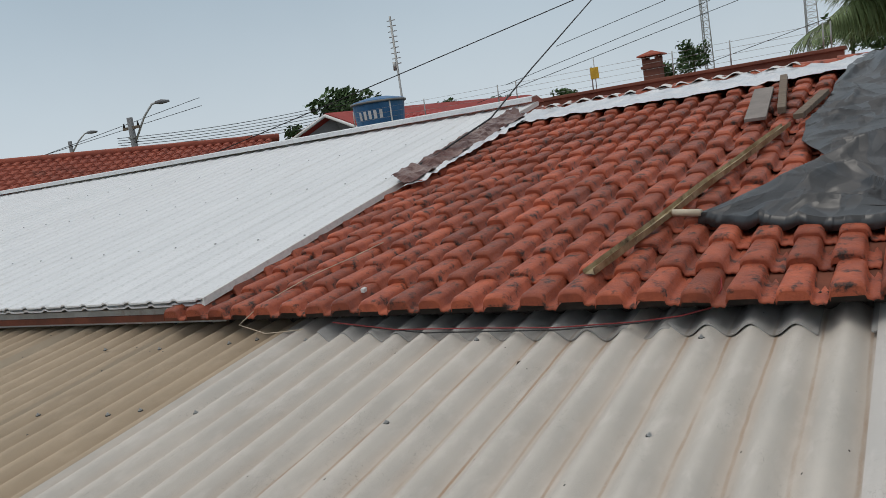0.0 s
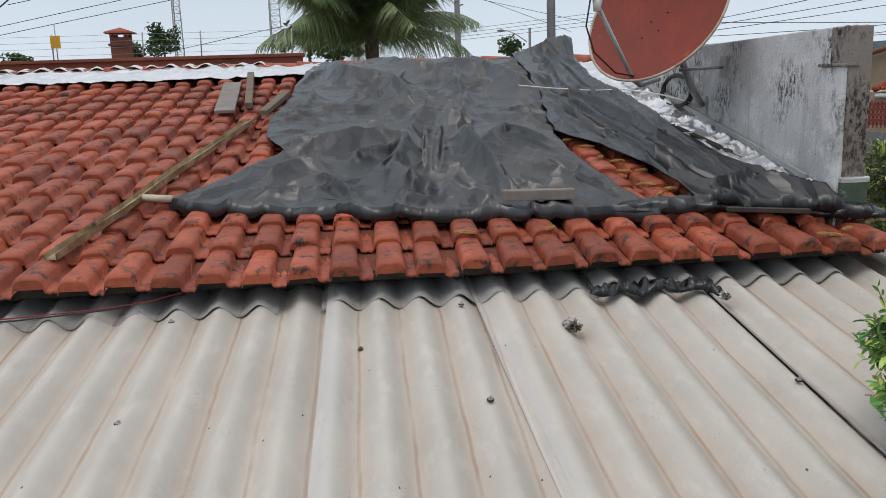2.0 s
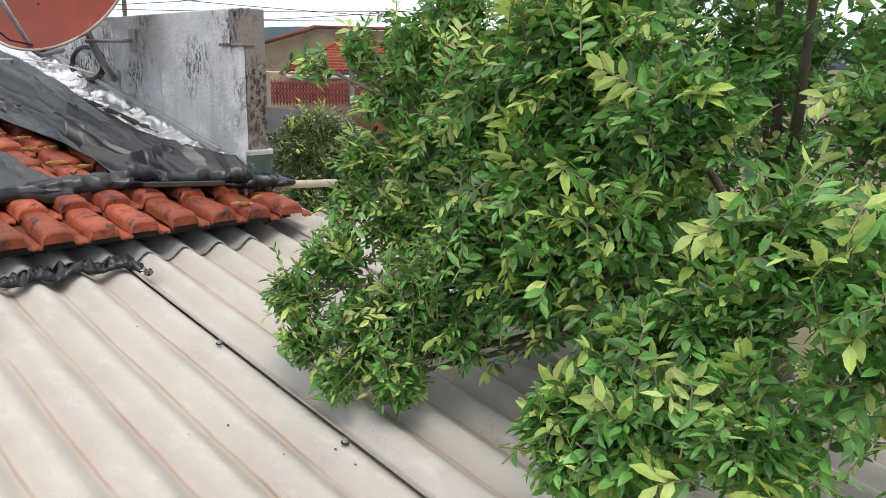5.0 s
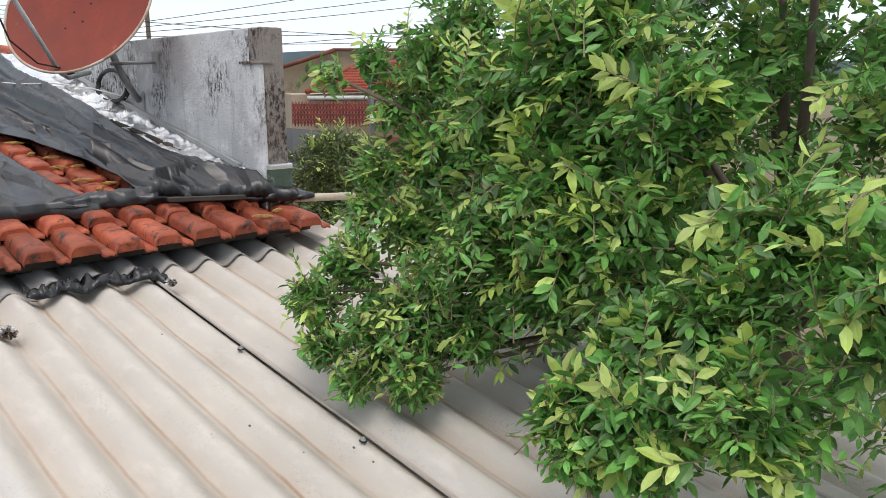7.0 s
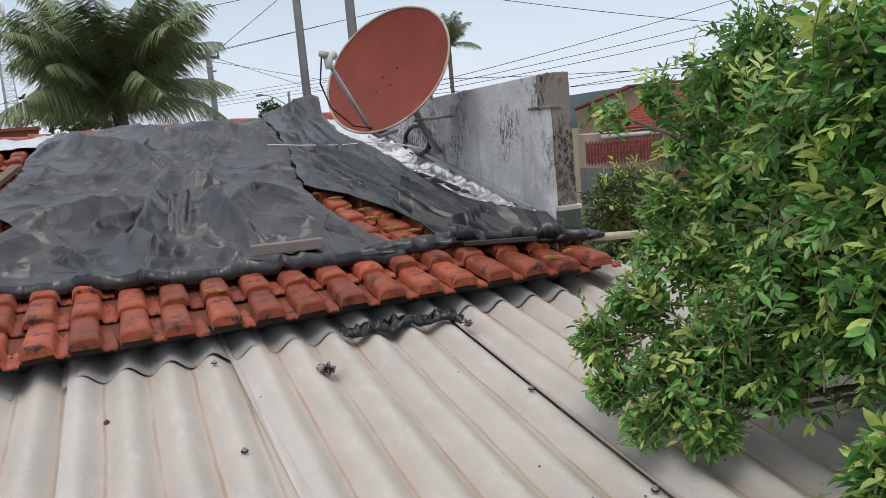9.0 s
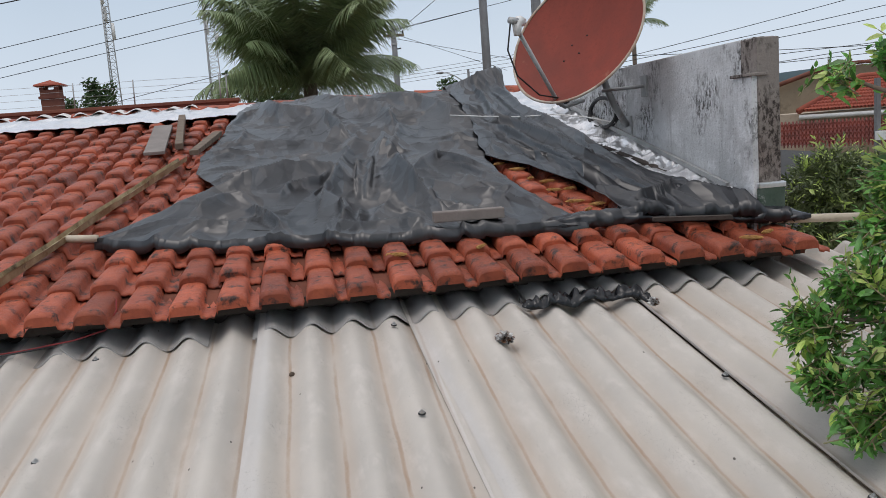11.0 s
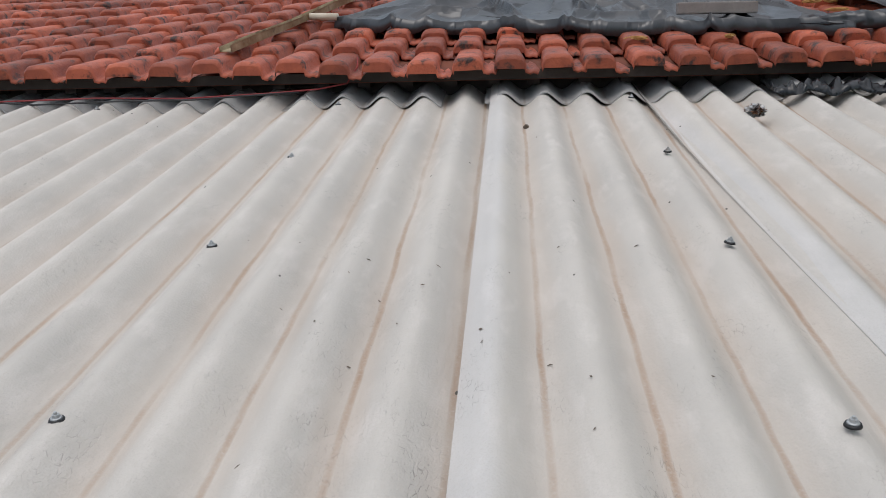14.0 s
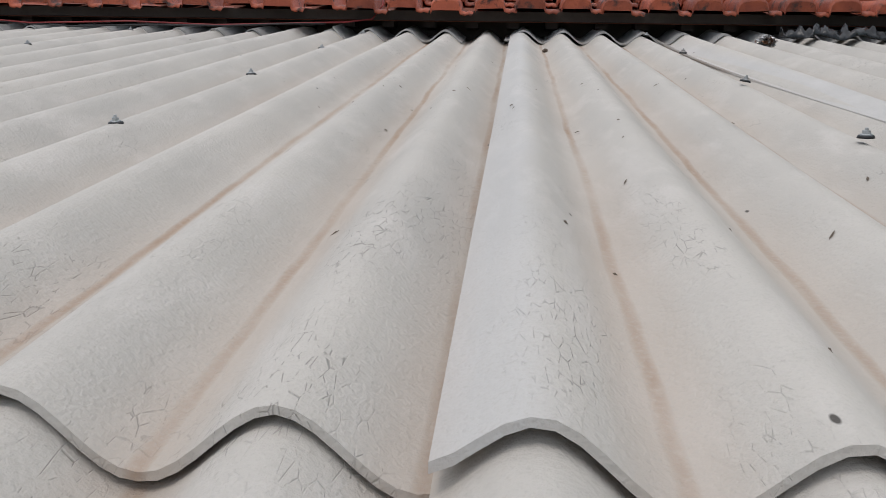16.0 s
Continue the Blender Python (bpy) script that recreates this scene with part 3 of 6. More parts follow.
for v in bm.verts:
    v.co = (-11.5 + v.co.x * 15.6, 3.93 + v.co.y * 0.12, 0.235 + v.co.z * 0.1 + (v.co.x < 0) * 0.0)
tagged(part("eave_gutter", bm, M_GALV), "dark weathered zinc gutter below the white roof", "gutter")


# ---- black tarps ----
def curve_at(pts, t):
    seg = [(Vector(b) - Vector(a)).length for a, b in zip(pts, pts[1:])]
    d = t * sum(seg)
    for (a, b), s in zip(zip(pts, pts[1:]), seg):
        if d <= s or b == pts[-1]:
            return Vector(a).lerp(Vector(b), min(1.0, d / s))
        d -= s



def add_fold(total, X, Y, pts, h, w, steep):
    """Adds one fold along the line of points: a crest of height h with a long side and a steep one (steep: +1 or -1)."""
    best, side, along = np.full(X.shape, 1e9), np.zeros(X.shape), np.zeros(X.shape)
    lens = [math.dist(a, b) for a, b in zip(pts, pts[1:])]
    done, whole = 0.0, sum(lens)
    for (ax, ay), (bx, by), L in zip(pts[:-1], pts[1:], lens):
        t = np.clip(((X - ax) * (bx - ax) + (Y - ay) * (by - ay)) / (L * L), 0, 1)
        ex, ey = X - ax - t * (bx - ax), Y - ay - t * (by - ay)
        d = np.hypot(ex, ey)
        near = d < best
        side = np.where(near, np.sign(ex * (by - ay) - ey * (bx - ax)), side)
        along = np.where(near, (done + t * L) / whole, along)
        best = np.where(near, d, best)
        done += L
    h *= 0.4 + 0.6 * abs(pts[-1][1] - pts[0][1]) / math.dist(pts[0], pts[-1])
    taper = np.clip(np.minimum(along, 1 - along) * 4 + 0.15, 0, 1)
    k = best / np.where(side * steep > 0, 0.3 * w, 0.9 * w)
    return total + (h * taper * np.exp(-k ** 1.1)) ** 3


def tarp(name, left, right, bottom, top, nu, nv, folds, label, lift, material, hump=(), seed=0.0, creases=150, mid_amp=0.012, flow=None, hem=0.05, height=1.0):
    c00, c10, c01, c11 = Vector(bottom[0]), Vector(bottom[-1]), Vector(top[0]), Vector(top[-1])
    flat, edges = [], []
    for j in range(nv + 1):
        v = j / nv
        pl, pr = curve_at(left, v), curve_at(right, v)
        for i in range(nu + 1):
            u = i / nu
            p = (pl * (1 - u) + pr * u + curve_at(bottom, u) * (1 - v) + curve_at(top, u) * v
                 - (c00 * (1 - u) * (1 - v) + c10 * u * (1 - v) + c01 * (1 - u) * v + c11 * u * v))
            k = 1.0 if min(u, 1 - u, v, 1 - v) < 0.03 else 0.3
            flat.append((p.x + 0.03 * k * noise.noise((p.x * 3, p.y * 3, seed + 9)), p.y + 0.03 * k * noise.noise((p.x * 3, p.y * 3, seed + 4))))
            edges.append((u, v))
    X, Y = np.array(flat).T
    U, V = np.array(edges).T
    warp = np.array([noise.noise_vector(Vector((x * 1.6, y * 1.0, seed + 20))) for x, y in flat])
    WX, WY = X + 0.06 * warp[:, 0], Y + 0.12 * warp[:, 1]
    big = np.array([noise.noise(Vector((x * 1.0, y * 0.7, seed + 40))) for x, y in zip(WX, WY)])
    ridged = lambda a, b, c, d, z: np.array([max(0.0, 1 - 3.0 * abs(noise.noise(Vector((a * x + b * y, c * y + d * x, seed + z))))) for x, y in zip(WX, WY)])
    mid, fine = ridged(2.6, -1.2, 1.0, 0.7, 3), ridged(6.0, 1.6, 2.4, -1.4, 7)
    total = np.zeros(X.shape)
    for f in folds:
        total = add_fold(total, WX, WY, *f)
    cr = random.Random(int(seed * 10))
    lo, hi = Y.min(), Y.max()
    for _ in range(creases):
        x, y = cr.uniform(X.min(), X.max()), lo + (hi - lo) * cr.random() ** 1.3
        a = flow + cr.gauss(0, 0.12) if flow is not None else math.atan2(y - 6.2, x - 0.6) + cr.gauss(0, 0.6)
        L = cr.uniform(0.15, 0.6)
        bend = a + cr.gauss(0, 0.35)
        m = (x + L * math.cos(a), y + L * math.sin(a) * 1.4)
        total = add_fold(total, WX, WY, [(x, y), m, (m[0] + L * math.cos(bend), m[1] + L * math.sin(bend) * 1.4)], cr.uniform(0.012, 0.04), cr.uniform(0.025, 0.06), cr.choice((-1, 1)))
    far = np.clip(1.15 - (Y - 7.6) * 0.5, 0.35, 1.0)
    H = far * height * np.cbrt(total) + mid_amp * mid ** 1.4 * far + 0.0035 * fine ** 1.4 + 0.02 * np.clip(big, 0, 1)
    # the tiles show through where the plastic lies tight
    tight = np.clip(0.6 - 2.2 * big, 0, 1)
    H += tight * (0.003 * np.cos(2 * np.pi * (X - 0.032) / TW) + 0.005 * (1 - np.mod((Y - T_EAVE) / TC, 1.0)))
    ease = np.clip(np.minimum(np.minimum(U, 1 - U) * 12, (1 - V) * 12), 0, 1)
    H *= 0.3 + 0.7 * ease
    H += hem * np.exp(-(V / 0.02) ** 2) * (0.3 + 0.9 * np.clip(big + 0.4, 0, 1)) - 0.06 * (V == 0)
    for hx, hy, hh, hr in hump:
        H += hh * np.exp(-((X - hx) ** 2 + (Y - hy) ** 2) / hr ** 2)
    over = np.maximum(0.0, Y - T_RIDGE)
    Z = T_Z + T_SLOPE * (np.minimum(Y, T_RIDGE) - 3.8) - over * 0.45 + lift + H
    m = nu + 1
    fs = [(j * m + i, j * m + i + 1, (j + 1) * m + i + 1, (j + 1) * m + i) for j in range(nv) for i in range(nu)]
    ob = new(name, mesh_of(name, np.stack((X, Y, Z), 1).tolist(), fs, material, True))
    thick = ob.modifiers.new("thickness", "SOLIDIFY")
    thick.thickness, thick.offset = 0.004, 1.0
    return tagged(ob, label, "tarp")


# folds that run together in the knot of the large tarp
KNOT = [([(0.56, 6.23), (0.41, 5.55), (0.32, 5.1), (0.26, 4.63)], 0.07, 0.09, 1), ([(0.56, 5.9), (0.5, 5.0)], 0.05, 0.05, 1), ([(0.67, 5.9), (0.55, 5.0)], 0.06, 0.06, -1),
        ([(0.64, 6.2), (0.77, 5.86), (0.8, 5.34), (0.85, 4.96), (0.9, 4.7)], 0.12, 0.11, -1), ([(0.58, 6.2), (0.46, 6.88), (0.32, 7.44), (0.03, 7.93), (-0.23, 8.67)], 0.11, 0.1, 1),
        ([(0.73, 6.38), (0.81, 6.1), (1.0, 7.09)], 0.06, 0.08, -1), ([(0.5, 6.25), (0.2, 6.5), (-0.24, 6.7)], 0.05, 0.08, 1)]
# folds of the loose flap along its lower side
FLAP = [([(-0.85, 4.75), (-0.46, 5.06), (-0.26, 5.36), (-0.1, 5.56), (0.07, 5.64), (0.34, 5.6), (0.5, 5.9)], 0.11, 0.11, -1), ([(-0.75, 4.62), (-0.5, 4.65), (-0.29, 4.7), (-0.02, 4.58)], 0.06, 0.08, -1),
        ([(-0.16, 4.95), (-0.02, 4.7), (0.07, 4.5)], 0.05, 0.06, 1), ([(-0.48, 4.85), (-0.3, 5.11), (-0.1, 5.18)], 0.06, 0.07, -1), ([(0.3, 4.54), (0.49, 4.38), (0.68, 4.43), (0.88, 4.36)], 0.05, 0.06, -1),
        ([(0.03, 5.1), (0.11, 5.33), (0.29, 5.4), (0.4, 5.63)], 0.05, 0.07, 1), ([(0.39, 4.95), (0.42, 4.5)], 0.05, 0.05, 1), ([(0.97, 4.66), (1.06, 4.52), (1.15, 4.3)], 0.04, 0.05, -1)]
# folds across the tight upper part
UPPER = [([(0.2, 9.0), (0.6, 8.14), (0.96, 7.45), (0.9, 6.6)], 0.1, 0.12, -1), ([(0.9, 8.6), (1.3, 7.95), (1.54, 7.33), (1.66, 7.0)], 0.1, 0.12, -1), ([(0.83, 5.5), (1.1, 5.82), (1.28, 5.55), (1.44, 5.4)], 0.1, 0.1, 1),
         ([(-0.4, 5.75), (-0.2, 5.83), (0.0, 5.77)], 0.045, 0.07, 1), ([(-0.5, 6.2), (-0.34, 6.38), (-0.14, 6.16)], 0.045, 0.07, 1), ([(-0.43, 7.36), (-0.3, 8.13), (-0.03, 8.28)], 0.05, 0.08, 1),
         ([(1.5, 6.22), (1.16, 6.17), (0.93, 6.35)], 0.05, 0.08, 1), ([(0.92, 5.05), (0.9, 4.7), (0.96, 4.5)], 0.05, 0.06, -1), ([(1.1, 5.3), (1.3, 4.9), (1.5, 4.5)], 0.04, 0.08, -1)]
tarp("tarp",
     left=[(-0.93, 4.64), (-0.8, 4.84), (-0.57, 5.05), (-0.33, 5.44), (-0.53, 5.95), (-0.56, 6.49), (-0.49, 6.98), (-0.44, 7.51), (-0.4, 8.14), (-0.33, 8.88), (-0.1, 9.4)],
     right=[(1.6, 4.15), (1.55, 4.4), (1.5, 4.8), (1.42, 5.3), (1.44, 5.75), (1.68, 6.63), (1.95, 7.8), (2.1, 8.8), (2.1, 9.5)],
     bottom=[(-0.93, 4.64), (-0.49, 4.47), (-0.08, 4.38), (0.33, 4.31), (0.82, 4.25), (1.2, 4.18), (1.6, 4.15)], top=[(-0.1, 9.4), (2.1, 9.5)], nu=230, nv=380,
     folds=KNOT + FLAP + UPPER, label="crumpled dusty black plastic tarp lying over the clay tiles", lift=0.02, material=M_TARP, hump=[(0.6, 6.25, 0.07, 0.13)], seed=1.7, hem=0.012, height=1.4)
tarp("tarp",
     left=[(1.84, 4.2), (1.85, 4.55), (1.77, 4.9), (1.64, 5.34), (1.42, 5.72), (1.56, 6.7), (1.66, 7.6), (1.7, 8.6), (1.7, 9.5)],
     right=[(2.62, 3.95), (2.46, 4.24), (2.32, 4.75), (2.24, 5.6), (2.2, 6.5), (2.2, 7.5), (2.3, 8.6), (2.46, 9.3), (2.5, 9.7)],
     bottom=[(1.84, 4.2), (2.2, 4.08), (2.62, 3.95)], top=[(1.7, 9.5), (2.5, 9.7)], nu=100, nv=300,
     folds=[([(2.05, 9.0), (1.75, 6.8), (1.98, 5.7), (2.08, 4.8), (2.22, 4.45)], 0.06, 0.08, 1), ([(2.25, 9.0), (2.08, 7.26), (2.15, 6.1), (2.22, 4.93)], 0.06, 0.08, -1),
            ([(1.62, 6.8), (1.74, 6.05), (1.86, 4.98), (1.9, 4.3)], 0.05, 0.06, 1), ([(1.6, 6.75), (1.85, 6.65), (2.15, 6.75)], 0.05, 0.07, 1), ([(1.9, 8.2), (1.9, 7.0), (2.05, 5.6)], 0.05, 0.06, -1),
            ([(1.6, 6.0), (1.78, 5.3), (1.95, 4.7)], 0.04, 0.05, 1), ([(1.88, 4.25), (2.0, 4.35), (2.25, 4.55)], 0.08, 0.08, 1), ([(2.2, 4.5), (2.32, 4.3), (2.5, 4.05)], 0.08, 0.07, -1),
            ([(2.1, 8.4), (2.0, 7.4), (1.98, 6.4), (2.12, 5.2)], 0.04, 0.05, 1)],
     label="second black plastic tarp stretched down to the eave corner", lift=0.048, material=M_TARP_NEW, hump=[(2.3, 8.9, 0.13, 0.3), (2.1, 8.9, 0.05, 0.3)], seed=6.1, creases=70, mid_amp=0.004, flow=-1.45, hem=0.015, height=1.35)

# ---- parapet wall at the roof's side ----
wall_side = thing("wall_parapet", (2.55, 4.05, 0), "grey cement parapet wall streaked with black mould", "wall", kind="structure")
part("wall_body", box_bm(-0.05, 0.06, 0.03, 4.6, GROUND, 1.285, 0.006), M_WALL, wall_side)
# dark pillar front, pale pilaster side: shaded and lit faces set by colour
part("end_pillar", box_bm(-0.055, 0.066, 0.0, 0.16, GROUND, 1.28, 0.006), M_WALL_END, wall_side, "mouldy rust-brown pillar closing the wall, its front darkened as shade")
part("pilaster", box_bm(-0.085, -0.052, 0.005, 0.19, -0.4, 1.09, 0.006), M_WALL, wall_side, "raised cement strip below a small ledge")
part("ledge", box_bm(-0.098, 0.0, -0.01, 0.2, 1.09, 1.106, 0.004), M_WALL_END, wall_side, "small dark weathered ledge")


# ---- shrub-like tree beside the roof ----
def leaf_cloud(lobes, seed, leaf=0.065, per=11, density=1.0, width=0.4):
    """Sprigs of long leaves filling the lobes: lists of verts and faces for dark leaves and for pale young ones, and the twigs."""
    r = random.Random(seed)
    out = {"dark": ([], []), "pale": ([], [])}
    twigs = []
    for (cx, cy, cz, rad, squash, count) in lobes:
        c = Vector((cx, cy, cz))
        size = leaf * (1.0 if rad < 0.4 else 1.15)
        for _ in range(int(count * density * (1.0 if rad < 0.4 else 0.85))):
            d = Vector((r.gauss(0, 1), r.gauss(0, 1), r.gauss(0, 1))).normalized()
            rr = rad * (0.35 + 0.65 * r.random() ** 0.5) * (0.82 + 0.36 * noise.noise(d * 2.3 + c))
            p = c + Vector((d.x, d.y, d.z * squash)) * rr
            axis = (d + Vector((r.gauss(0, 0.45), r.gauss(0, 0.45), r.gauss(0.25, 0.45)))).normalized()
            length = size * r.uniform(2.0, 3.6)
            young = r.random() < 0.3 and rr > rad * 0.75
            side = axis.cross(Vector((r.gauss(0, 1), r.gauss(0, 1), 1.5))).normalized()
            nor = side.cross(axis)
            twigs.append((p, p + axis * length))
            n = r.randint(per - 3, per + 3)
            for k in range(n):
                f = (k + 0.6) / n
                base = p + axis * (length * f) - Vector((0, 0, 0.02 * f * f))
                s = 1 if k % 2 else -1
                a = r.uniform(0.5, 1.05) * (1 - 0.45 * f)
                way = (axis * math.cos(a) + side * (s * math.sin(a)) + nor * r.gauss(0.0, 0.42) + Vector((0, 0, -0.18))).normalized()
                L = size * (1.3 if young else 1.0) * r.uniform(0.65, 1.25) * (1.15 - 0.4 * f)
                w = L * width * r.uniform(0.45, 0.62)
                across = way.cross(nor).normalized() * w
                up = across.cross(way).normalized() * (w * r.uniform(0.15, 0.4))
                tip = base + way * L - up * r.uniform(0.2, 1.6)
                m1, m2 = base + way * L * 0.38, base + way * L * 0.72 - up * 0.3
                vs, fs = out["pale" if young and f > 0.35 or r.random() < 0.07 else "dark"]
                b = len(vs)
                vs += [base, m1 + across + up, m1, m1 - across + up, m2 + across * 0.72 + up * 0.6, m2, m2 - across * 0.72 + up * 0.6, tip]
                fs += [(b, b + 2, b + 1), (b, b + 3, b + 2), (b + 1, b + 2, b + 5, b + 4), (b + 2, b + 3, b + 6, b + 5), (b + 4, b + 5, b + 7), (b + 5, b + 6, b + 7)]
    return out, twigs


def many_tubes(segments, radius, sides=4):
    vs, fs = [], []
    for a, b in segments:
        v, f = tube([a, b], [radius, radius * 0.5], sides)
        k = len(vs)
        vs += v
        fs += [tuple(k + i for i in q) for q in f]
    return vs, fs



def leafy_shoots(lobes, heart, seed):
    """Curved shoots with alternate leaves, growing out of the lobes and away from the heart of the tree."""
    r = random.Random(seed)
    out, stems = {"dark": ([], []), "pale": ([], [])}, []
    for cx, cy, cz, rad, count in lobes:
        c = Vector((cx, cy, cz))
        away = (c - heart).normalized()
        for _ in range(int(count * 1.25)):
            d = (Vector((r.gauss(0, 1), r.gauss(0, 1), r.gauss(0, 1))).normalized() + away * 0.35).normalized()
            p = c + d * rad * r.random() ** 0.45 * (0.8 + 0.5 * noise.noise(d * 2.3 + c))
            axis = (d * 0.7 + away * 0.3 + Vector((r.gauss(0, 0.5), r.gauss(0, 0.5), r.gauss(0.25, 0.45)))).normalized()
            length = r.uniform(0.09, 0.2) * (0.85 if rad < 0.24 else 1.2)
            p = p - axis * length * 0.9 - d * 0.03
            if p.z < sheet_z(p.y) + 0.06 and p.x < 3.7:
                continue
            n = max(6, int(length / 0.014))
            bend = Vector((r.gauss(0, 0.25), r.gauss(0, 0.25), r.gauss(-0.25, 0.3)))
            young = r.random() < 0.22
            size = (0.05 if cy > 1.9 else 0.062) * r.uniform(0.75, 1.3)
            pts, q, way = [], p.copy(), axis.copy()
            for k in range(n + 1):
                pts.append(q.copy())
                way = (way + bend / n).normalized()
                q = q + way * (length / n)
                if q.z < sheet_z(q.y) + 0.03:
                    q.z = sheet_z(q.y) + 0.03
            stems.append((pts[0], pts[n // 2]))
            stems.append((pts[n // 2], pts[n]))
            side = axis.cross(Vector((r.gauss(0, 0.6), r.gauss(0, 0.6), 1.0))).normalized()
            for k in range(1, n + 1):
                f = k / n
                along = (pts[k] - pts[k - 1]).normalized()
                nor = side.cross(along).normalized()
                a = r.uniform(0.7, 1.25) * (1 - 0.5 * f ** 3)
                go = (along * math.cos(a) + side * ((1 if k % 2 else -1) * math.sin(a)) + nor * r.gauss(0.1, 0.3) + Vector((0, 0, r.uniform(-0.55, 0.05)))).normalized()
                L = size * r.uniform(0.75, 1.15) * (1.1 - 0.45 * f if not young else 0.95)
                w = L * r.uniform(0.16, 0.22)
                across = go.cross(nor + Vector((r.gauss(0, 0.3), r.gauss(0, 0.3), 0))).normalized() * w
                up = across.cross(go).normalized() * (w * r.uniform(0.2, 0.5))
                b0 = pts[k]
                m1, m2 = b0 + go * L * 0.36, b0 + go * L * 0.72 - up * 0.3
                vs, fs = out["pale" if young and f > 0.45 or r.random() < 0.03 else "dark"]
                b = len(vs)
                vs += [b0, m1 + across + up, m1, m1 - across + up, m2 + across * 0.78 + up * 0.6, m2, m2 - across * 0.78 + up * 0.6, b0 + go * L - up * r.uniform(0.2, 1.6)]
                fs += [(b, b + 2, b + 1), (b, b + 3, b + 2), (b + 1, b + 2, b + 5, b + 4), (b + 2, b + 3, b + 6, b + 5), (b + 4, b + 5, b + 7), (b + 5, b + 6, b + 7)]
    return out, stems


# the crown, bough by bough: centre, radius and number of shoots
BOUGH_LOW = [(1.71, 2.43, 0.28, 0.17, 70), (1.87, 2.4, 0.36, 0.2, 80), (1.69, 2.32, 0.13, 0.14, 50), (1.72, 2.19, 0.03, 0.13, 50), (1.86, 2.21, 0.17, 0.22, 110),
             (1.83, 2.03, 0.04, 0.15, 70), (1.99, 2.12, 0.23, 0.26, 130), (2.06, 1.96, 0.17, 0.2, 90)]
BOUGH_SIDE = [(2.02, 2.52, 0.53, 0.16, 45), (2.1, 2.55, 0.69, 0.17, 45), (2.15, 2.34, 0.49, 0.26, 120), (2.2, 2.55, 0.89, 0.18, 45), (2.25, 2.35, 0.72, 0.26, 110),
              (2.13, 2.61, 1.07, 0.13, 22), (1.94, 2.63, 1.02, 0.1, 12), (2.27, 2.42, 1.03, 0.24, 80), (2.39, 2.37, 1.21, 0.28, 90)]
BOUGH_MIDDLE = [(2.15, 1.97, 0.47, 0.34, 170), (2.28, 2.06, 0.89, 0.36, 170), (2.17, 1.69, 0.7, 0.34, 170), (2.13, 1.65, 0.4, 0.26, 120), (2.28, 1.74, 1.09, 0.4, 150),
                (2.1, 1.42, 0.59, 0.3, 150), (2.22, 1.59, 1.11, 0.33, 130), (2.17, 1.31, 0.91, 0.3, 120)]
BOUGH_NEAR = [(1.66, 1.28, 0.19, 0.1, 40), (1.65, 1.18, 0.17, 0.16, 70), (1.75, 1.29, 0.24, 0.1, 35), (1.76, 1.19, 0.25, 0.19, 100), (1.69, 1.06, 0.21, 0.2, 100), (1.91, 1.22, 0.36, 0.2, 90),
              (1.74, 1.02, 0.31, 0.2, 100), (1.92, 1.01, 0.47, 0.22, 110), (1.73, 0.81, 0.32, 0.22, 110), (2.01, 0.92, 0.65, 0.22, 90), (1.95, 0.65, 0.59, 0.3, 120)]
# the last three lobes, mostly above the view, are added to shade the inside
BOUGH_DEEP = [(3.26, 1.62, 1.04, 0.6, 170), (2.65, 2.15, 0.21, 0.4, 120), (2.83, 1.66, 0.5, 0.6, 200), (3.09, 2.1, 1.06, 0.6, 150), (3.11, 1.09, 0.86, 0.7, 170), (2.64, 0.74, 0.3, 0.6, 150),
              (3.0, 1.5, 1.75, 0.7, 170), (2.7, 1.2, 1.7, 0.5, 110), (2.8, 2.2, 1.65, 0.5, 110)]
TREE_LOBES = BOUGH_LOW + BOUGH_SIDE + BOUGH_MIDDLE + BOUGH_NEAR + BOUGH_DEEP
tree = thing("tree", (3.25, 1.5, GROUND), "leafy green tree leaning over the corrugated roof", "tree")


def under(ob, parent):
    ob.parent = parent
    ob.location = -parent.location
    return ob


leaves, twigs = leafy_shoots(TREE_LOBES, Vector((3.1, 1.6, 0.4)), 3)
under(tagged(piece("foliage", *leaves["dark"], M_LEAF, None, "dense long green leaves"), kind="stuff"), tree)
under(tagged(piece("young_foliage", *leaves["pale"], M_LEAF_PALE, None, "pale yellow-green young leaves"), kind="stuff"), tree)
under(tagged(piece("twigwork", *many_tubes(twigs, 0.0026), M_TWIG, None, "thin pale green-brown twigs"), kind="stuff"), tree)
fork = Vector((3.25, 1.5, 0.02))
under(rod("trunk", [(3.25, 1.5, GROUND - 0.1), (3.75, 1.52, -2.2), (3.78, 1.5, -0.9), fork], [0.14, 0.12, 0.1, 0.085], M_BARK), tree)
for cx, cy, cz, rad, cnt in TREE_LOBES:
    mid = fork.lerp(Vector((cx, cy, cz)), 0.5) + Vector((0.05, 0, 0.08))
    under(rod("limb", [fork, mid, (cx, cy, cz)], [0.035, 0.018, 0.005], M_BARK, sides=6), tree)


# ---- things on the fibre-cement roof ----
bolt_base = bmesh.new()
bmesh.ops.create_cone(bolt_base, cap_ends=True, segments=14, radius1=0.0155, radius2=0.0135, depth=0.006)
for v in bolt_base.verts:
    v.co.z += 0.003
first_bolt = thing("roof_bolt", (0, 0, 0), "galvanised roof bolt with a dark sealing washer", "bolt", "bolts of the corrugated roof")
part("washer", bolt_base, M_BLACK, first_bolt, "dark rubber washer", True)
bm = bmesh.new()
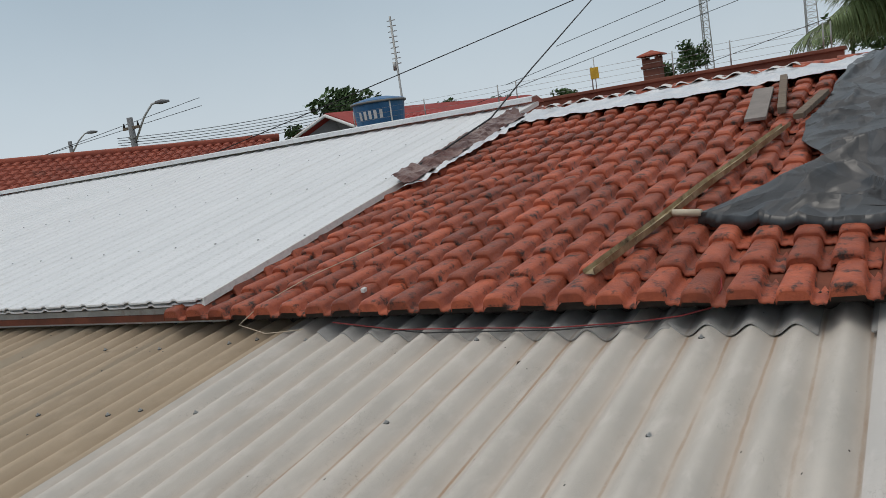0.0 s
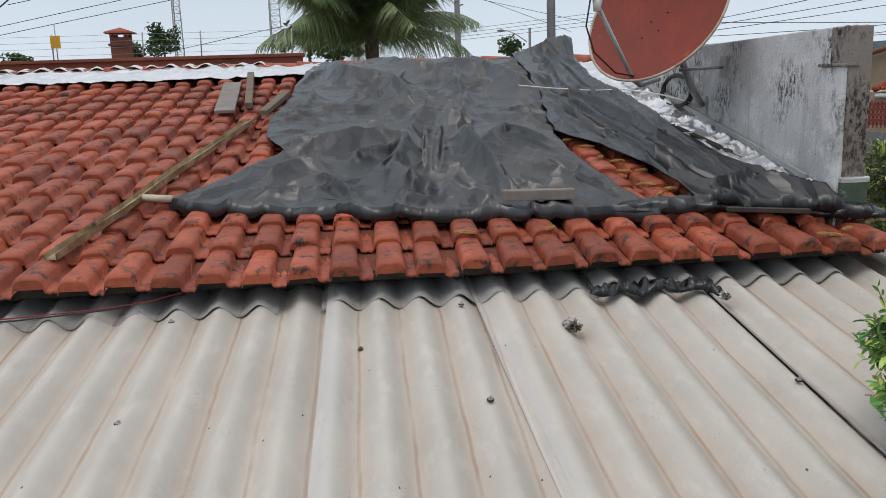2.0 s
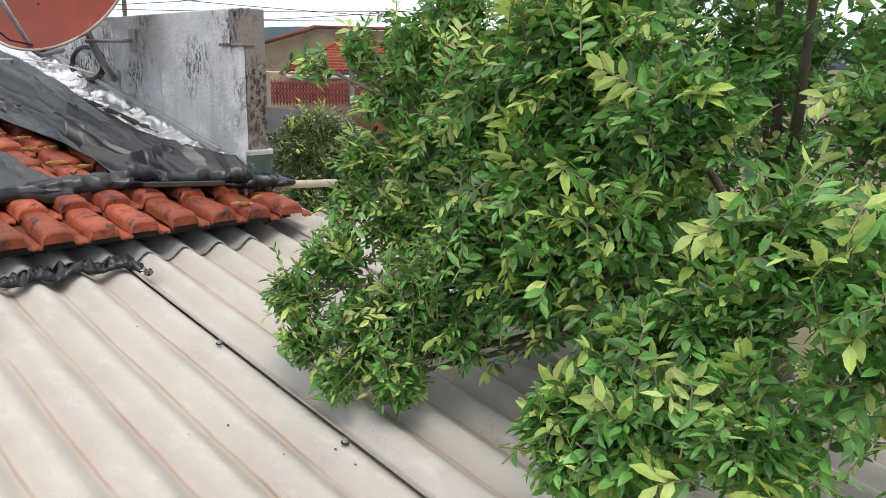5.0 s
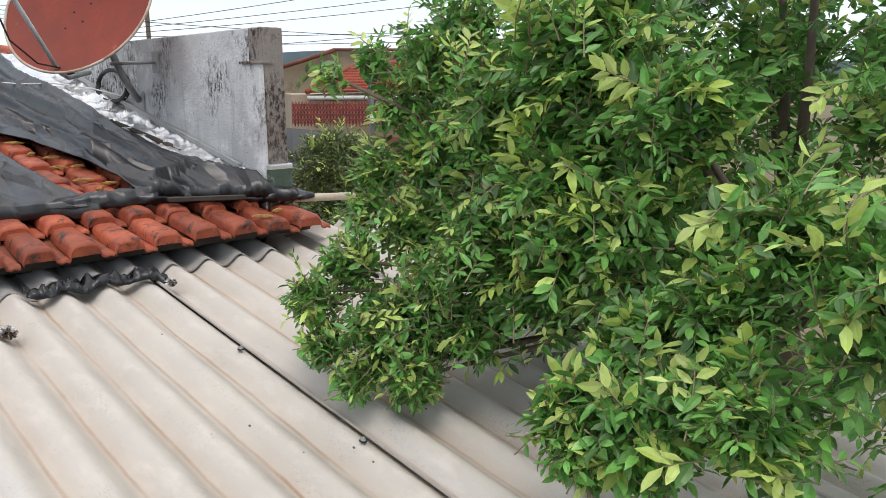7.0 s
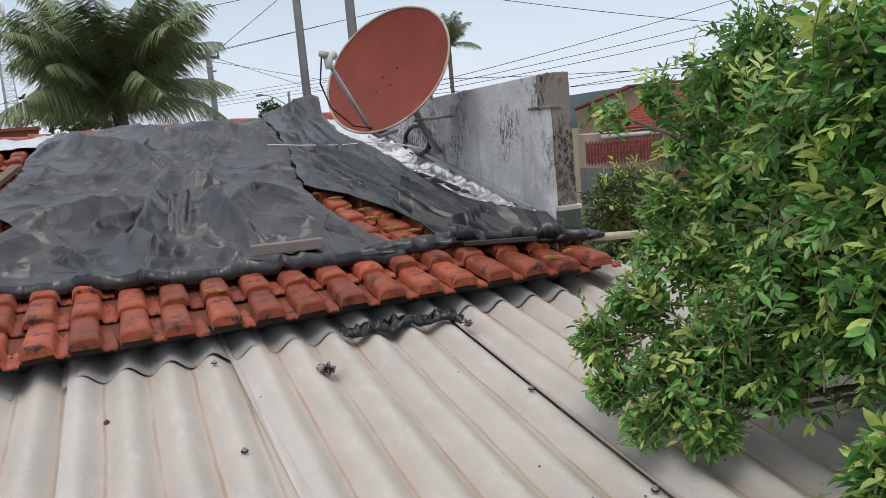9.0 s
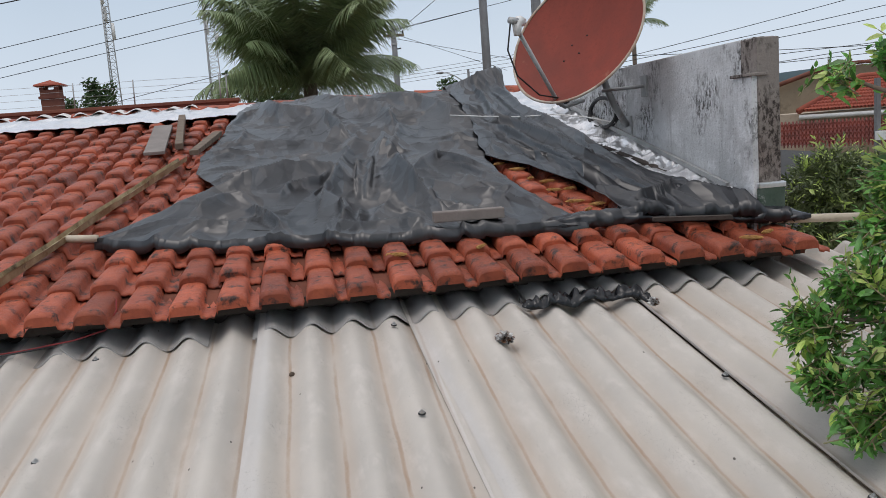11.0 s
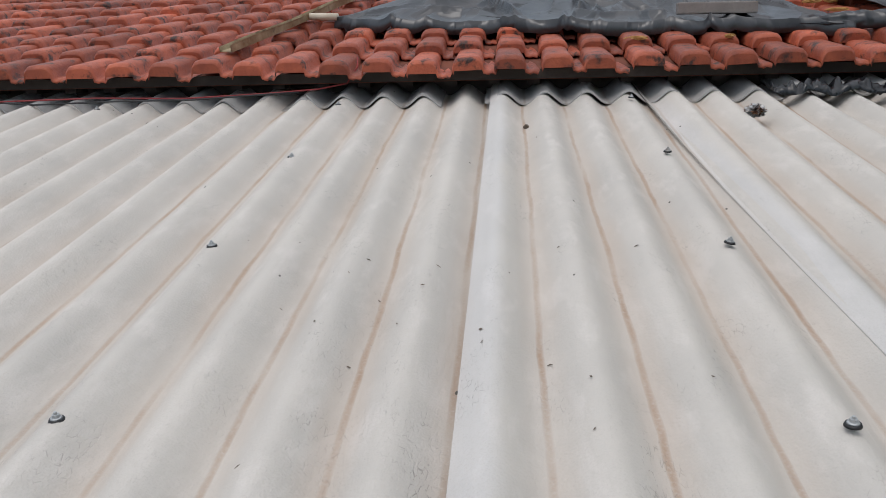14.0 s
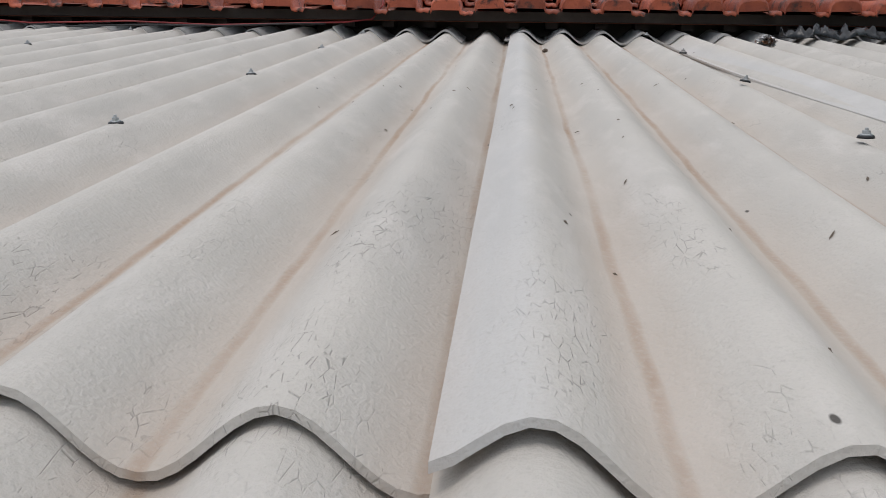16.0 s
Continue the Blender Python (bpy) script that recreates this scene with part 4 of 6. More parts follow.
bmesh.ops.create_cone(bm, cap_ends=True, segments=12, radius1=0.0115, radius2=0.0095, depth=0.004, matrix=Matrix.Translation((0, 0, 0.008)))
part("cap_washer", bm, M_GALV, first_bolt, "", True)
bm = bmesh.new()
bmesh.ops.create_cone(bm, cap_ends=True, segments=6, radius1=0.0075, radius2=0.007, depth=0.007, matrix=Matrix.Translation((0, 0, 0.0135)))
bmesh.ops.create_cone(bm, cap_ends=True, segments=8, radius1=0.0035, radius2=0.003, depth=0.006, matrix=Matrix.Translation((0, 0, 0.02)))
part("nut", bm, M_GALV, first_bolt)
bolt_rows = [(-4, 0.004, (1.286, 2.019, 2.8, 3.605)), (3, -0.009, (1.29, 2.008, 2.785, 3.605)), (9, 0.012, (2.006, 2.775)), (-10, 0.003, (2.02, 2.793, 3.602)),
             (-16, -0.02, (2.03, 2.79, 3.62)), (-18, -0.05, (2.0, 2.784, 3.64)), (-19, -0.045, (2.724, 3.587)), (-22, -0.03, (2.682, 3.51)), (-25, 0.0, (2.7, 3.5))]
rb = random.Random(4)
placed = 0
for k, dx, ys in bolt_rows:
    for y in ys:
        x = k * PITCH + dx
        m = pose(x, y, sheet_z(y) + 0.004 + (0.006 if k in (3, 9) else 0.0), rb.uniform(4, 11), rb.uniform(-5, 5), rb.uniform(0, 60)) @ Matrix.Diagonal((0.88, 0.88, 0.7, 1))
        if placed == 0:
            first_bolt.matrix_basis = m
            first_bolt.scale = (0.88, 0.88, 0.7)
        else:
            copy_thing(first_bolt, m @ Matrix.Diagonal((1 / 0.88, 1 / 0.88, 1 / 0.7, 1)))
        placed += 1


def crumple(name, at, size, material, label, category, seed, squash=0.6):
    bm = bmesh.new()
    bmesh.ops.create_icosphere(bm, subdivisions=4, radius=1)
    for v in bm.verts:
        d = v.co.normalized()
        f = 1 - 0.5 * abs(noise.noise(d * 2.1 + Vector((seed, 0, 0)))) * 2 + 0.14 * noise.noise(d * 4 + Vector((0, seed, 0)))
        v.co = Vector((d.x * size[0], d.y * size[1], d.z * size[2] * squash)) * max(0.25, f)
    ob = part(name, bm, material)
    ob.location = at
    return tagged(ob, label, category)


M_CRUSH = surface("crushed_foil_and_tar", (0.75, 0.74, 0.72), (0.05, 0.04, 0.035), 26.0, 0.28, 60.0, 0.2, 0, (0.16, 0.085, 0.05), (0.55, 0.6), metal=0.5, dirt_scale=30.0)
crumple("foil_scrap", (0.945, 3.33, sheet_z(3.33) + 0.012), (0.042, 0.06, 0.05), M_CRUSH, "crumpled scrap of silver foil and tar", "scrap", 2.0)
crumple("dried_leaf", (0.085, 3.33, sheet_z(3.33) - 0.036), (0.012, 0.014, 0.02), M_BARK, "small dry brown clod in a roof valley", "debris", 5.0)
crumple("dried_leaf", (-1.454, 3.405, sheet_z(3.4) - 0.02), (0.014, 0.016, 0.02), M_BARK, "small dry brown clod on the roof", "debris", 8.0)
crumple("dried_leaf", (1.8, 3.1, sheet_z(3.1) - 0.008), (0.008, 0.03, 0.012), M_BARK, "dry reddish leaf lying on the roof sheet", "debris", 9.0)
# torn black plastic strip at the sheet ends
M_TORN = surface("shiny_black_plastic", (0.008, 0.009, 0.011), (0.014, 0.016, 0.018), 8.0, 0.24, 40.0, 0.15, spec=0.4, bump_size=0.01)
strip_pts = [(1.10, 3.66), (1.2, 3.63), (1.31, 3.66), (1.42, 3.655), (1.53, 3.64), (1.62, 3.6), (1.665, 3.53)]
vs, fs = [], []
for j in range(73):
    f = j / 72
    p = curve_at(strip_pts, f)
    w = 0.028 + 0.03 * abs(noise.noise((f * 9, 3, 0))) + 0.035 * math.exp(-((f - 0.38) / 0.09) ** 2)
    for i in range(7):
        u = (i / 6 - 0.5) * 2
        x, y = p.x + 0.006 * noise.noise((f * 30, u, 2)), p.y + u * w
        z = sheet_z(y) - 0.012 + 0.01 * math.cos(2 * math.pi * x / PITCH) + 0.026 + 0.055 * (1 - u * u) * (0.5 + noise.noise((f * 22, u * 1.6, 7)))
        vs.append((x, y, z))
fs = [(j * 7 + i, j * 7 + i + 1, j * 7 + i + 8, j * 7 + i + 7) for j in range(72) for i in range(6)]
torn = new("torn_plastic", mesh_of("torn_plastic", vs, fs, M_TORN, True))
torn.modifiers.new("thickness", "SOLIDIFY").thickness = 0.004
tagged(torn, "torn strip of shiny black plastic on the roof sheets", "plastic strip")
crumple("foil_scrap", (1.665, 3.52, sheet_z(3.52) + 0.02), (0.03, 0.045, 0.035), M_CRUSH, "crumpled clear plastic and foil scrap", "scrap", 3.3)
# small seeds and chaff lying on the sheets near the lower end
sr = random.Random(12)
chaff = [(sr.uniform(-0.75, 0.75), sr.uniform(0.45, 2.2), sr.uniform(0, 3.14)) for _ in range(50)]
vs, fs = [], []
for x, y, a in chaff:
    L, W = sr.uniform(0.003, 0.0075), sr.uniform(0.0012, 0.0025)
    near = -0.012 if -0.065 < x < 0.625 else 0.007
    lift = 0.0125 * (1 - min(1, (x + 0.065) / 0.69 * 1.1)) if x > -0.065 else 0.001
    z0 = sheet_z(y) - 0.0255 + 0.0255 * math.cos(2 * math.pi * (x - near) / PITCH) + lift + 0.002
    dz = -0.0255 * math.sin(2 * math.pi * (x - near) / PITCH) * 2 * math.pi / PITCH
    b = len(vs)
    for u, v, w in ((-1, 0, 0), (-0.3, 1, 0), (0.5, 0.8, 0), (1, 0, 0), (0.5, -0.8, 0), (-0.3, -1, 0), (0, 0, 1)):
        px, py = u * L * math.cos(a) - v * W * math.sin(a), u * L * math.sin(a) + v * W * math.cos(a)
        vs.append((x + px, y + py, z0 + px * dz + py * S_SLOPE + w * 0.0018))
    fs += [(b + i, b + (i + 1) % 6, b + 6) for i in range(6)]
tagged(tagged(piece("chaff", vs, fs, M_BARK), "dry brown seed husks scattered on the roof", "debris"), kind="stuff")

# thin cables along the eave
rod("red_cable", [(-2.75, 3.75, 0.19), (-2.3, 3.7, 0.155), (-1.8, 3.66, 0.165), (-1.4, 3.68, 0.155), (-1.0, 3.7, 0.17), (-0.82, 3.75, 0.18), (-0.7, 3.8, 0.2), (-0.66, 3.86, 0.27), (-0.665, 3.9, 0.31)],
    0.0035, M_RED_WIRE, sides=6)
tagged(bpy.data.objects["red_cable"], "thin red electric cable hanging along the eave", "cable")
rod("black_cable", [(-2.6, 3.74, 0.17), (-2.1, 3.68, 0.14), (-1.7, 3.65, 0.15), (-1.35, 3.66, 0.15), (-1.05, 3.68, 0.165), (-0.9, 3.72, 0.17)], 0.004, M_WIRE, sides=6)
tagged(bpy.data.objects["black_cable"], "thin black electric cable along the sheet ends", "cable")
tagged(rod("loose_wire", [(-3.0, 4.7, 0.5), (-3.05, 4.45, 0.46), (-3.16, 4.1, 0.4), (-3.3, 3.78, 0.3), (-3.42, 3.7, 0.2), (-3.2, 3.68, 0.15), (-2.95, 3.72, 0.16)], 0.0028, M_BEIGE_PVC, sides=6),
       "loose pale wire hanging over the eave corner", "wire")

# ---- things on the tiled roof ----
# old zinc gutter length lying across the tiles
g0, g1 = Vector((-1.29, 3.95, tile_z(3.95) + 0.012)), Vector((-0.68, 6.4, tile_z(6.4) + 0.03))
gd = (g1 - g0).normalized()
gs = Vector((gd.y, -gd.x, 0)).normalized()
gu = gs.cross(gd)
prof = [(-0.036, 0.022), (-0.031, 0.025), (-0.027, 0.003), (0.026, 0.0), (0.029, 0.03), (0.037, 0.034), (0.034, 0.028), (0.031, -0.003), (-0.031, 0.0)]
vs, fs = [], []
for j in range(15):
    f = j / 14
    for a, b in prof:
        vs.append(g0.lerp(g1, f) + gs * (a + 0.006 * math.sin(9 * f)) + gu * (b * (1 + 0.12 * math.sin(17 * f))))
k = len(prof)
fs = [(j * k + i, j * k + (i + 1) % k, (j + 1) * k + (i + 1) % k, (j + 1) * k + i) for j in range(14) for i in range(k)]
tagged(piece("loose_gutter", vs, fs, M_GUTTER), "rusty zinc gutter length lying loose across the clay tiles", "gutter")


def board_on_tiles(name, a, b, width, thick, material, label, category, lift=0.0, tilt=0.0):
    """A plank lying on the tiles from a to b (x, y)."""
    p0, p1 = Vector((*a, tile_z(a[1]) + lift)), Vector((*b, tile_z(b[1]) + lift))
    d = (p1 - p0)
    bm = box_bm(-width / 2, width / 2, 0, d.length, 0, thick, min(width, thick) * 0.12)
    ob = part(name, bm, material)
    yv = d.normalized()
    xv = yv.cross(Vector((0, 0, 1))).normalized()
    zv = xv.cross(yv)
    ob.matrix_basis = Matrix.Translation(p0) @ Matrix((xv, yv, zv)).transposed().to_4x4() @ Matrix.Rotation(radians(tilt), 4, "Y")
    return tagged(ob, label, category)


M_SLATE = surface("grey_board", (0.25, 0.22, 0.2), (0.19, 0.165, 0.15), 5.0, 0.75, 60.0, 0.2)
board_on_tiles("board", (-0.93, 6.72), (-1.02, 7.85), 0.155, 0.025, M_SLATE, "flat grey board lying up the clay tiles", "board", 0.02)
board_on_tiles("wood_strip", (-0.76, 6.85), (-0.9, 8.2), 0.06, 0.05, M_WOOD, "narrow brown timber strip on the clay tiles", "timber", 0.02)
board_on_tiles("wood_strip", (-0.62, 6.6), (-0.5, 7.3), 0.07, 0.04, M_WOOD, "short weathered timber piece beside the tarp", "timber", 0.02)
board_on_tiles("wood_block", (0.83, 4.32), (1.2, 4.3), 0.07, 0.055, M_SLATE, "short weathered batten weighing down the tarp edge", "timber", 0.06)
board_on_tiles("wood_block", (1.93, 4.1), (2.32, 4.02), 0.045, 0.022, M_DARK, "short dark batten holding the tarp at the eave", "timber", 0.03)
board_on_tiles("wood_strip", (2.4, 4.92), (2.26, 5.75), 0.05, 0.025, M_DARK, "dark timber strip weighing down the tarp by the foil", "timber", 0.03)
# wooden pole that the tarp's lower edge is rolled round
tagged(rod("pole_stick", [(-1.06, 4.7, tile_z(4.7) + 0.035), (-0.9, 4.66, tile_z(4.66) + 0.035)], 0.02, M_BEIGE_PVC), "pale pipe end sticking out of the tarp corner", "pipe")
tagged(rod("pipe", [(2.52, 4.02, 0.36), (2.7, 3.99, 0.352), (2.99, 3.95, 0.338)], 0.022, M_BEIGE_PVC, sides=12), "beige plastic pipe sticking out beyond the eave corner", "pipe")


def rolled(name, pts, radius, label, seed):
    vs, fs, n, sides = [], [], 90, 18
    for j in range(n + 1):
        f = j / n
        p = curve_at(pts, f)
        q = curve_at(pts, min(1.0, f + 0.01)) - curve_at(pts, max(0.0, f - 0.01))
        s = Vector((q.y, -q.x)).normalized()
        end = min(1.0, 8 * min(f, 1 - f) + 0.3)
        for i in range(sides):
            a = 2 * math.pi * i / sides
            r = radius * end * (1 + 0.8 * (1 - 2.2 * abs(noise.noise((f * 9 + 0.6 * math.cos(a), 1.4 * math.sin(a), seed)))) * 0.6 + 0.3 * noise.noise((f * 30, 3 * math.cos(a), seed + 2)))
            x, y = p.x + s.x * r * 1.5 * math.cos(a), p.y + s.y * r * 1.5 * math.cos(a)
            vs.append((x, y, tile_z(p.y) + 0.03 + T_SLOPE * (y - p.y) + r * math.sin(a)))
    fs = [(j * sides + i, j * sides + (i + 1) % sides, (j + 1) * sides + (i + 1) % sides, (j + 1) * sides + i) for j in range(n) for i in range(sides)]
    return tagged(piece(name, vs, fs, M_TARP_NEW, None, "", True), label, "tarp")


rolled("rolled_tarp", [(1.35, 4.2), (1.6, 4.22), (1.95, 4.22), (2.25, 4.13), (2.55, 4.03), (2.72, 3.96)], 0.03, "bunched black plastic along the tarp's lower edge", 2.0)
rolled("rolled_tarp", [(1.85, 4.3), (2.05, 4.5), (2.3, 4.52), (2.5, 4.3), (2.62, 4.1)], 0.034, "loose black plastic fold at the eave corner", 7.0)
# yellow mortar daubs on the uncovered tiles
for i, (x, y) in enumerate([(1.5, 5.62), (1.58, 5.45), (1.6, 5.2), (1.68, 5.1), (1.66, 4.9), (1.76, 4.9), (1.7, 4.64), (1.72, 4.47), (1.8, 4.55), (2.3, 3.8), (2.42, 3.86), (0.6, 4.05), (1.02, 4.05)]):
    daub = crumple("mortar_daub", (x, y, tile_z(y) + 0.008), (0.06, 0.011, 0.014), M_MORTAR, "yellow mortar daub on a clay tile joint", "mortar", 3.0 + i, 0.8)
    daub.rotation_euler = (0, 0, (0.5, -0.4, 0.9, 0.1, -0.8)[i % 5])
    daub["group"] = "mortar daubs"
tagged(piece("chip", [(-2.63, 3.89, tile_z(3.89) + 0.02), (-2.605, 3.885, tile_z(3.88) + 0.02), (-2.6, 3.91, tile_z(3.91) + 0.022), (-2.625, 3.915, tile_z(3.91) + 0.022),
                      (-2.63, 3.89, tile_z(3.89)), (-2.605, 3.885, tile_z(3.88)), (-2.6, 3.91, tile_z(3.91)), (-2.625, 3.915, tile_z(3.91))],
             [(0, 1, 2, 3), (0, 4, 5, 1), (1, 5, 6, 2), (2, 6, 7, 3), (3, 7, 4, 0)], M_PAINT), "small white plaster chip on a clay tile", "chip")


# ---- aluminium foil flashings ----
def foil(name, left, right, bottom, top, nu, nv, z_of, label, seed, amp=0.02, material=None):
    vs, m = [], nu + 1
    c00, c10, c01, c11 = Vector(bottom[0]), Vector(bottom[-1]), Vector(top[0]), Vector(top[-1])
    for j in range(nv + 1):
        v = j / nv
        for i in range(nu + 1):
            u = i / nu
            p = (curve_at(left, v) * (1 - u) + curve_at(right, v) * u + curve_at(bottom, u) * (1 - v) + curve_at(top, u) * v
                 - (c00 * (1 - u) * (1 - v) + c10 * u * (1 - v) + c01 * (1 - u) * v + c11 * u * v))
            e = 0.03 if j in (0, nv) or i in (0, nu) else 0.0
            x, y = p.x + e * noise.noise((p.x * 6, p.y * 6, seed)), p.y + e * 1.5 * noise.noise((p.x * 5, p.y * 5, seed + 2))
            w = (1 - 2.2 * abs(noise.noise((x * 5 + y * 2, y * 4 - x, seed)))) * amp + (1 - 2.2 * abs(noise.noise((x * 13 - y * 4, y * 10, seed + 4)))) * amp * 0.5
            vs.append((x, y, z_of(x, y) + 0.014 + max(-0.004, w)))
    fs = [(j * m + i, j * m + i + 1, (j + 1) * m + i + 1, (j + 1) * m + i) for j in range(nv) for i in range(nu)]
    ob = new(name, mesh_of(name, vs, fs, material or M_FOIL, False))
    ob.modifiers.new("thickness", "SOLIDIFY").thickness = 0.003
    return tagged(ob, label, "foil flashing", "foil flashings")


def on_tiles(x, y):
    return tile_z(min(y, T_RIDGE)) - max(0.0, y - T_RIDGE) * 0.2


foil("ridge_foil", [(-3.62, 8.18), (-3.6, 8.8)], [(-0.3, 8.2), (-0.25, 8.8)], [(-3.62, 8.18), (-2.2, 8.13), (-0.3, 8.2)], [(-3.6, 8.8), (-0.25, 8.8)],
     150, 26, on_tiles, "wrinkled silver foil strip sealing the roof ridge", 3.0, 0.016)
M_FOIL_PALE = surface("dusty_white_membrane", (0.66, 0.64, 0.62), (0.56, 0.53, 0.5), 5.0, 0.5, 50.0, 0.2, 0, (0.35, 0.28, 0.23), (0.6, 0.75))
foil("ridge_membrane", [(-3.5, 8.76), (-3.5, 9.05)], [(-0.8, 8.76), (-0.85, 9.05)], [(-3.5, 8.76), (-0.8, 8.76)], [(-3.5, 9.05), (-0.85, 9.05)],
     130, 12, lambda x, y: on_tiles(x, y) + 0.02 + 0.014 * math.cos(2 * math.pi * x / PITCH), "wavy dusty white membrane over the ridge", 6.0, 0.012, M_FOIL_PALE)
M_FOIL_BROWN = surface("tarry_foil", (0.12, 0.05, 0.042), (0.32, 0.25, 0.23), 2.6, 0.45, 40.0, 0.2, 0, (0.09, 0.04, 0.035), (0.46, 0.56), metal=0.2, dirt_scale=6.0)


def step_down(x, y):
    hi, lo = white_z(y) + 0.055, tile_z(y)
    f = min(1.0, max(0.0, (x + 3.86) / 0.2))
    return hi * (1 - f) + lo * f


foil("side_foil", [(-3.88, 6.2), (-3.86, 8.9)], [(-3.64, 6.1), (-3.56, 8.5)], [(-3.88, 6.2), (-3.64, 6.1)], [(-3.86, 8.9), (-3.56, 8.5)],
     26, 90, step_down, "torn brown and silver foil strip between the two roofs", 9.0, 0.03, M_FOIL_BROWN)
foil("side_foil", [(-3.68, 6.0), (-3.6, 8.6)], [(-3.56, 6.2), (-3.46, 8.4)], [(-3.68, 6.0), (-3.56, 6.2)], [(-3.6, 8.6), (-3.46, 8.4)],
     14, 90, on_tiles, "silver lower edge of the foil strip on the tiles", 12.0, 0.02)


def by_wall(x, y):
    return tile_z(y) + 0.015 + 0.05 * min(1.0, max(0.0, (x - 2.36) / 0.14)) ** 1.3


foil("wall_foil", [(2.2, 4.25), (2.16, 5.6), (2.12, 7.0), (2.0, 8.2)], [(2.497, 4.2), (2.497, 8.3)], [(2.2, 4.25), (2.497, 4.2)], [(2.0, 8.2), (2.497, 8.3)],
     24, 150, by_wall, "crinkled silver foil flashing along the parapet wall", 15.0, 0.022)
M_CLEAR = surface("dark_green_wrap", (0.05, 0.085, 0.06), (0.09, 0.12, 0.1), 7.0, 0.25, 40.0, 0.15, 0, (0.45, 0.45, 0.44), (0.62, 0.72), dirt_scale=9.0, spec=0.6)
tagged(part("plastic_wrap", box_bm(2.482, 2.63, 4.035, 4.23, 0.3, 0.545, 0.012), M_CLEAR), "shiny dark plastic wrapped round the pillar's foot", "plastic wrap")
tagged(part("tape_band", box_bm(2.478, 2.634, 4.031, 4.234, 0.52, 0.55, 0.008), M_FOIL), "silver tape band round the pillar's foot", "tape")
board_on_tiles("flashing_edge", (2.475, 4.35), (2.475, 8.0), 0.02, 0.03, M_GALV, "dark metal edge of the wall flashing", "flashing", 0.09)

# ---- satellite dish on the wall ----
dish = thing("satellite_dish", (2.5, 5.7, 0.87), "rust-red satellite dish bracketed to the parapet wall", "satellite dish")
D_C = Vector((2.0, 5.36, 1.475))
D_V = (D_C - Vector((0.264, 0.06, 0.99))).normalized()
D_R = D_V.cross(Vector((0, 0, 1))).normalized()
D_U = D_R.cross(D_V)
D_SHORT = (-D_R * math.cos(radians(49)) + D_U * math.sin(radians(49)))
D_N = (-D_V * 0.656 + D_SHORT * 0.755).normalized()
D_X = D_N.orthogonal().normalized()
D_Y = D_N.cross(D_X)


def dish_point(r, a, lift=0.0):
    return D_C + (D_X * math.cos(a) + D_Y * math.sin(a)) * r + D_N * (0.09 * (r / 0.487) ** 2 - 0.09 + lift)


rings, sides = [0.0, 0.1, 0.2, 0.3, 0.4, 0.45, 0.48], 64
vs, fs = [], []
for side in (0, 1):
    for r in rings[1:]:
        vs += [dish_point(r, 2 * math.pi * k / sides, -0.008 * side) for k in range(sides)]
    vs.append(dish_point(0, 0, -0.008 * side))
half = len(vs) // 2
for side in (0, 1):
    o = side * half
    for j in range(len(rings) - 2):
        for k in range(sides):
            q = (o + j * sides + k, o + j * sides + (k + 1) % sides, o + (j + 1) * sides + (k + 1) % sides, o + (j + 1) * sides + k)
            fs.append(q if side else q[::-1])
    for k in range(sides):
        q = (o + half - 1, o + (k + 1) % sides, o + k)
        fs.append(q if side else q[::-1])
under(piece("reflector", vs, fs, M_DISH, None, "rust-red painted reflector bowl", True), dish)
M_RIM = surface("worn_pale_rim", (0.5, 0.47, 0.4), (0.35, 0.2, 0.13), 9.0, 0.6, 50.0, 0.1)
rim = [dish_point(0.483, 2 * math.pi * k / 64) for k in range(65)]
under(rod("rim", rim, 0.009, M_RIM, None, "worn pale rim", 6), dish)
lnb = Vector((1.52, 5.0, 1.53))
foot = Vector((1.83, 5.27, 1.06))
under(rod("feed_arm", [D_C - D_N * 0.1 + Vector((-0.02, 0, -0.36)), foot + Vector((0.05, 0.02, -0.03)), foot, lnb + Vector((0.02, 0.02, -0.06))], 0.014, M_GALV), dish)
under(rod("receiver_head", [lnb + Vector((0.0, 0, -0.07)), lnb, lnb + Vector((0.03, 0.06, 0.02)), lnb + Vector((0.06, 0.1, 0.02))], [0.022, 0.03, 0.034, 0.03], M_PAINT, None, "grey-white receiver head"), dish)
under(rod("receiver_neck", [lnb + Vector((-0.05, -0.02, 0.02)), lnb + Vector((0.0, 0, 0.01))], [0.02, 0.024], M_GALV), dish)
under(rod("head_cable", [lnb + Vector((-0.04, 0, 0)), lnb + Vector((-0.06, 0.02, -0.15)), lnb + Vector((0.0, 0.06, -0.3)), lnb + Vector((0.16, 0.16, -0.42)), foot + Vector((0.04, 0, 0.02))], 0.005, M_WIRE, sides=6), dish)
back = D_C - D_N * 0.13
under(rod("mast", [back, back + Vector((0.1, 0.08, -0.12)), (2.34, 5.62, 1.02), (2.47, 5.74, 0.88)], 0.024, M_GALV, None, "galvanised mast tube", 12), dish)
under(rod("stay", [(2.22, 5.52, 1.12), (2.49, 5.45, 1.13)], 0.012, M_GALV), dish)
for y, z in ((5.74, 0.87), (5.45, 1.13)):
    under(part("wall_plate", box_bm(2.484, 2.498, y - 0.045, y + 0.045, z - 0.07, z + 0.07, 0.002), M_GALV), dish)
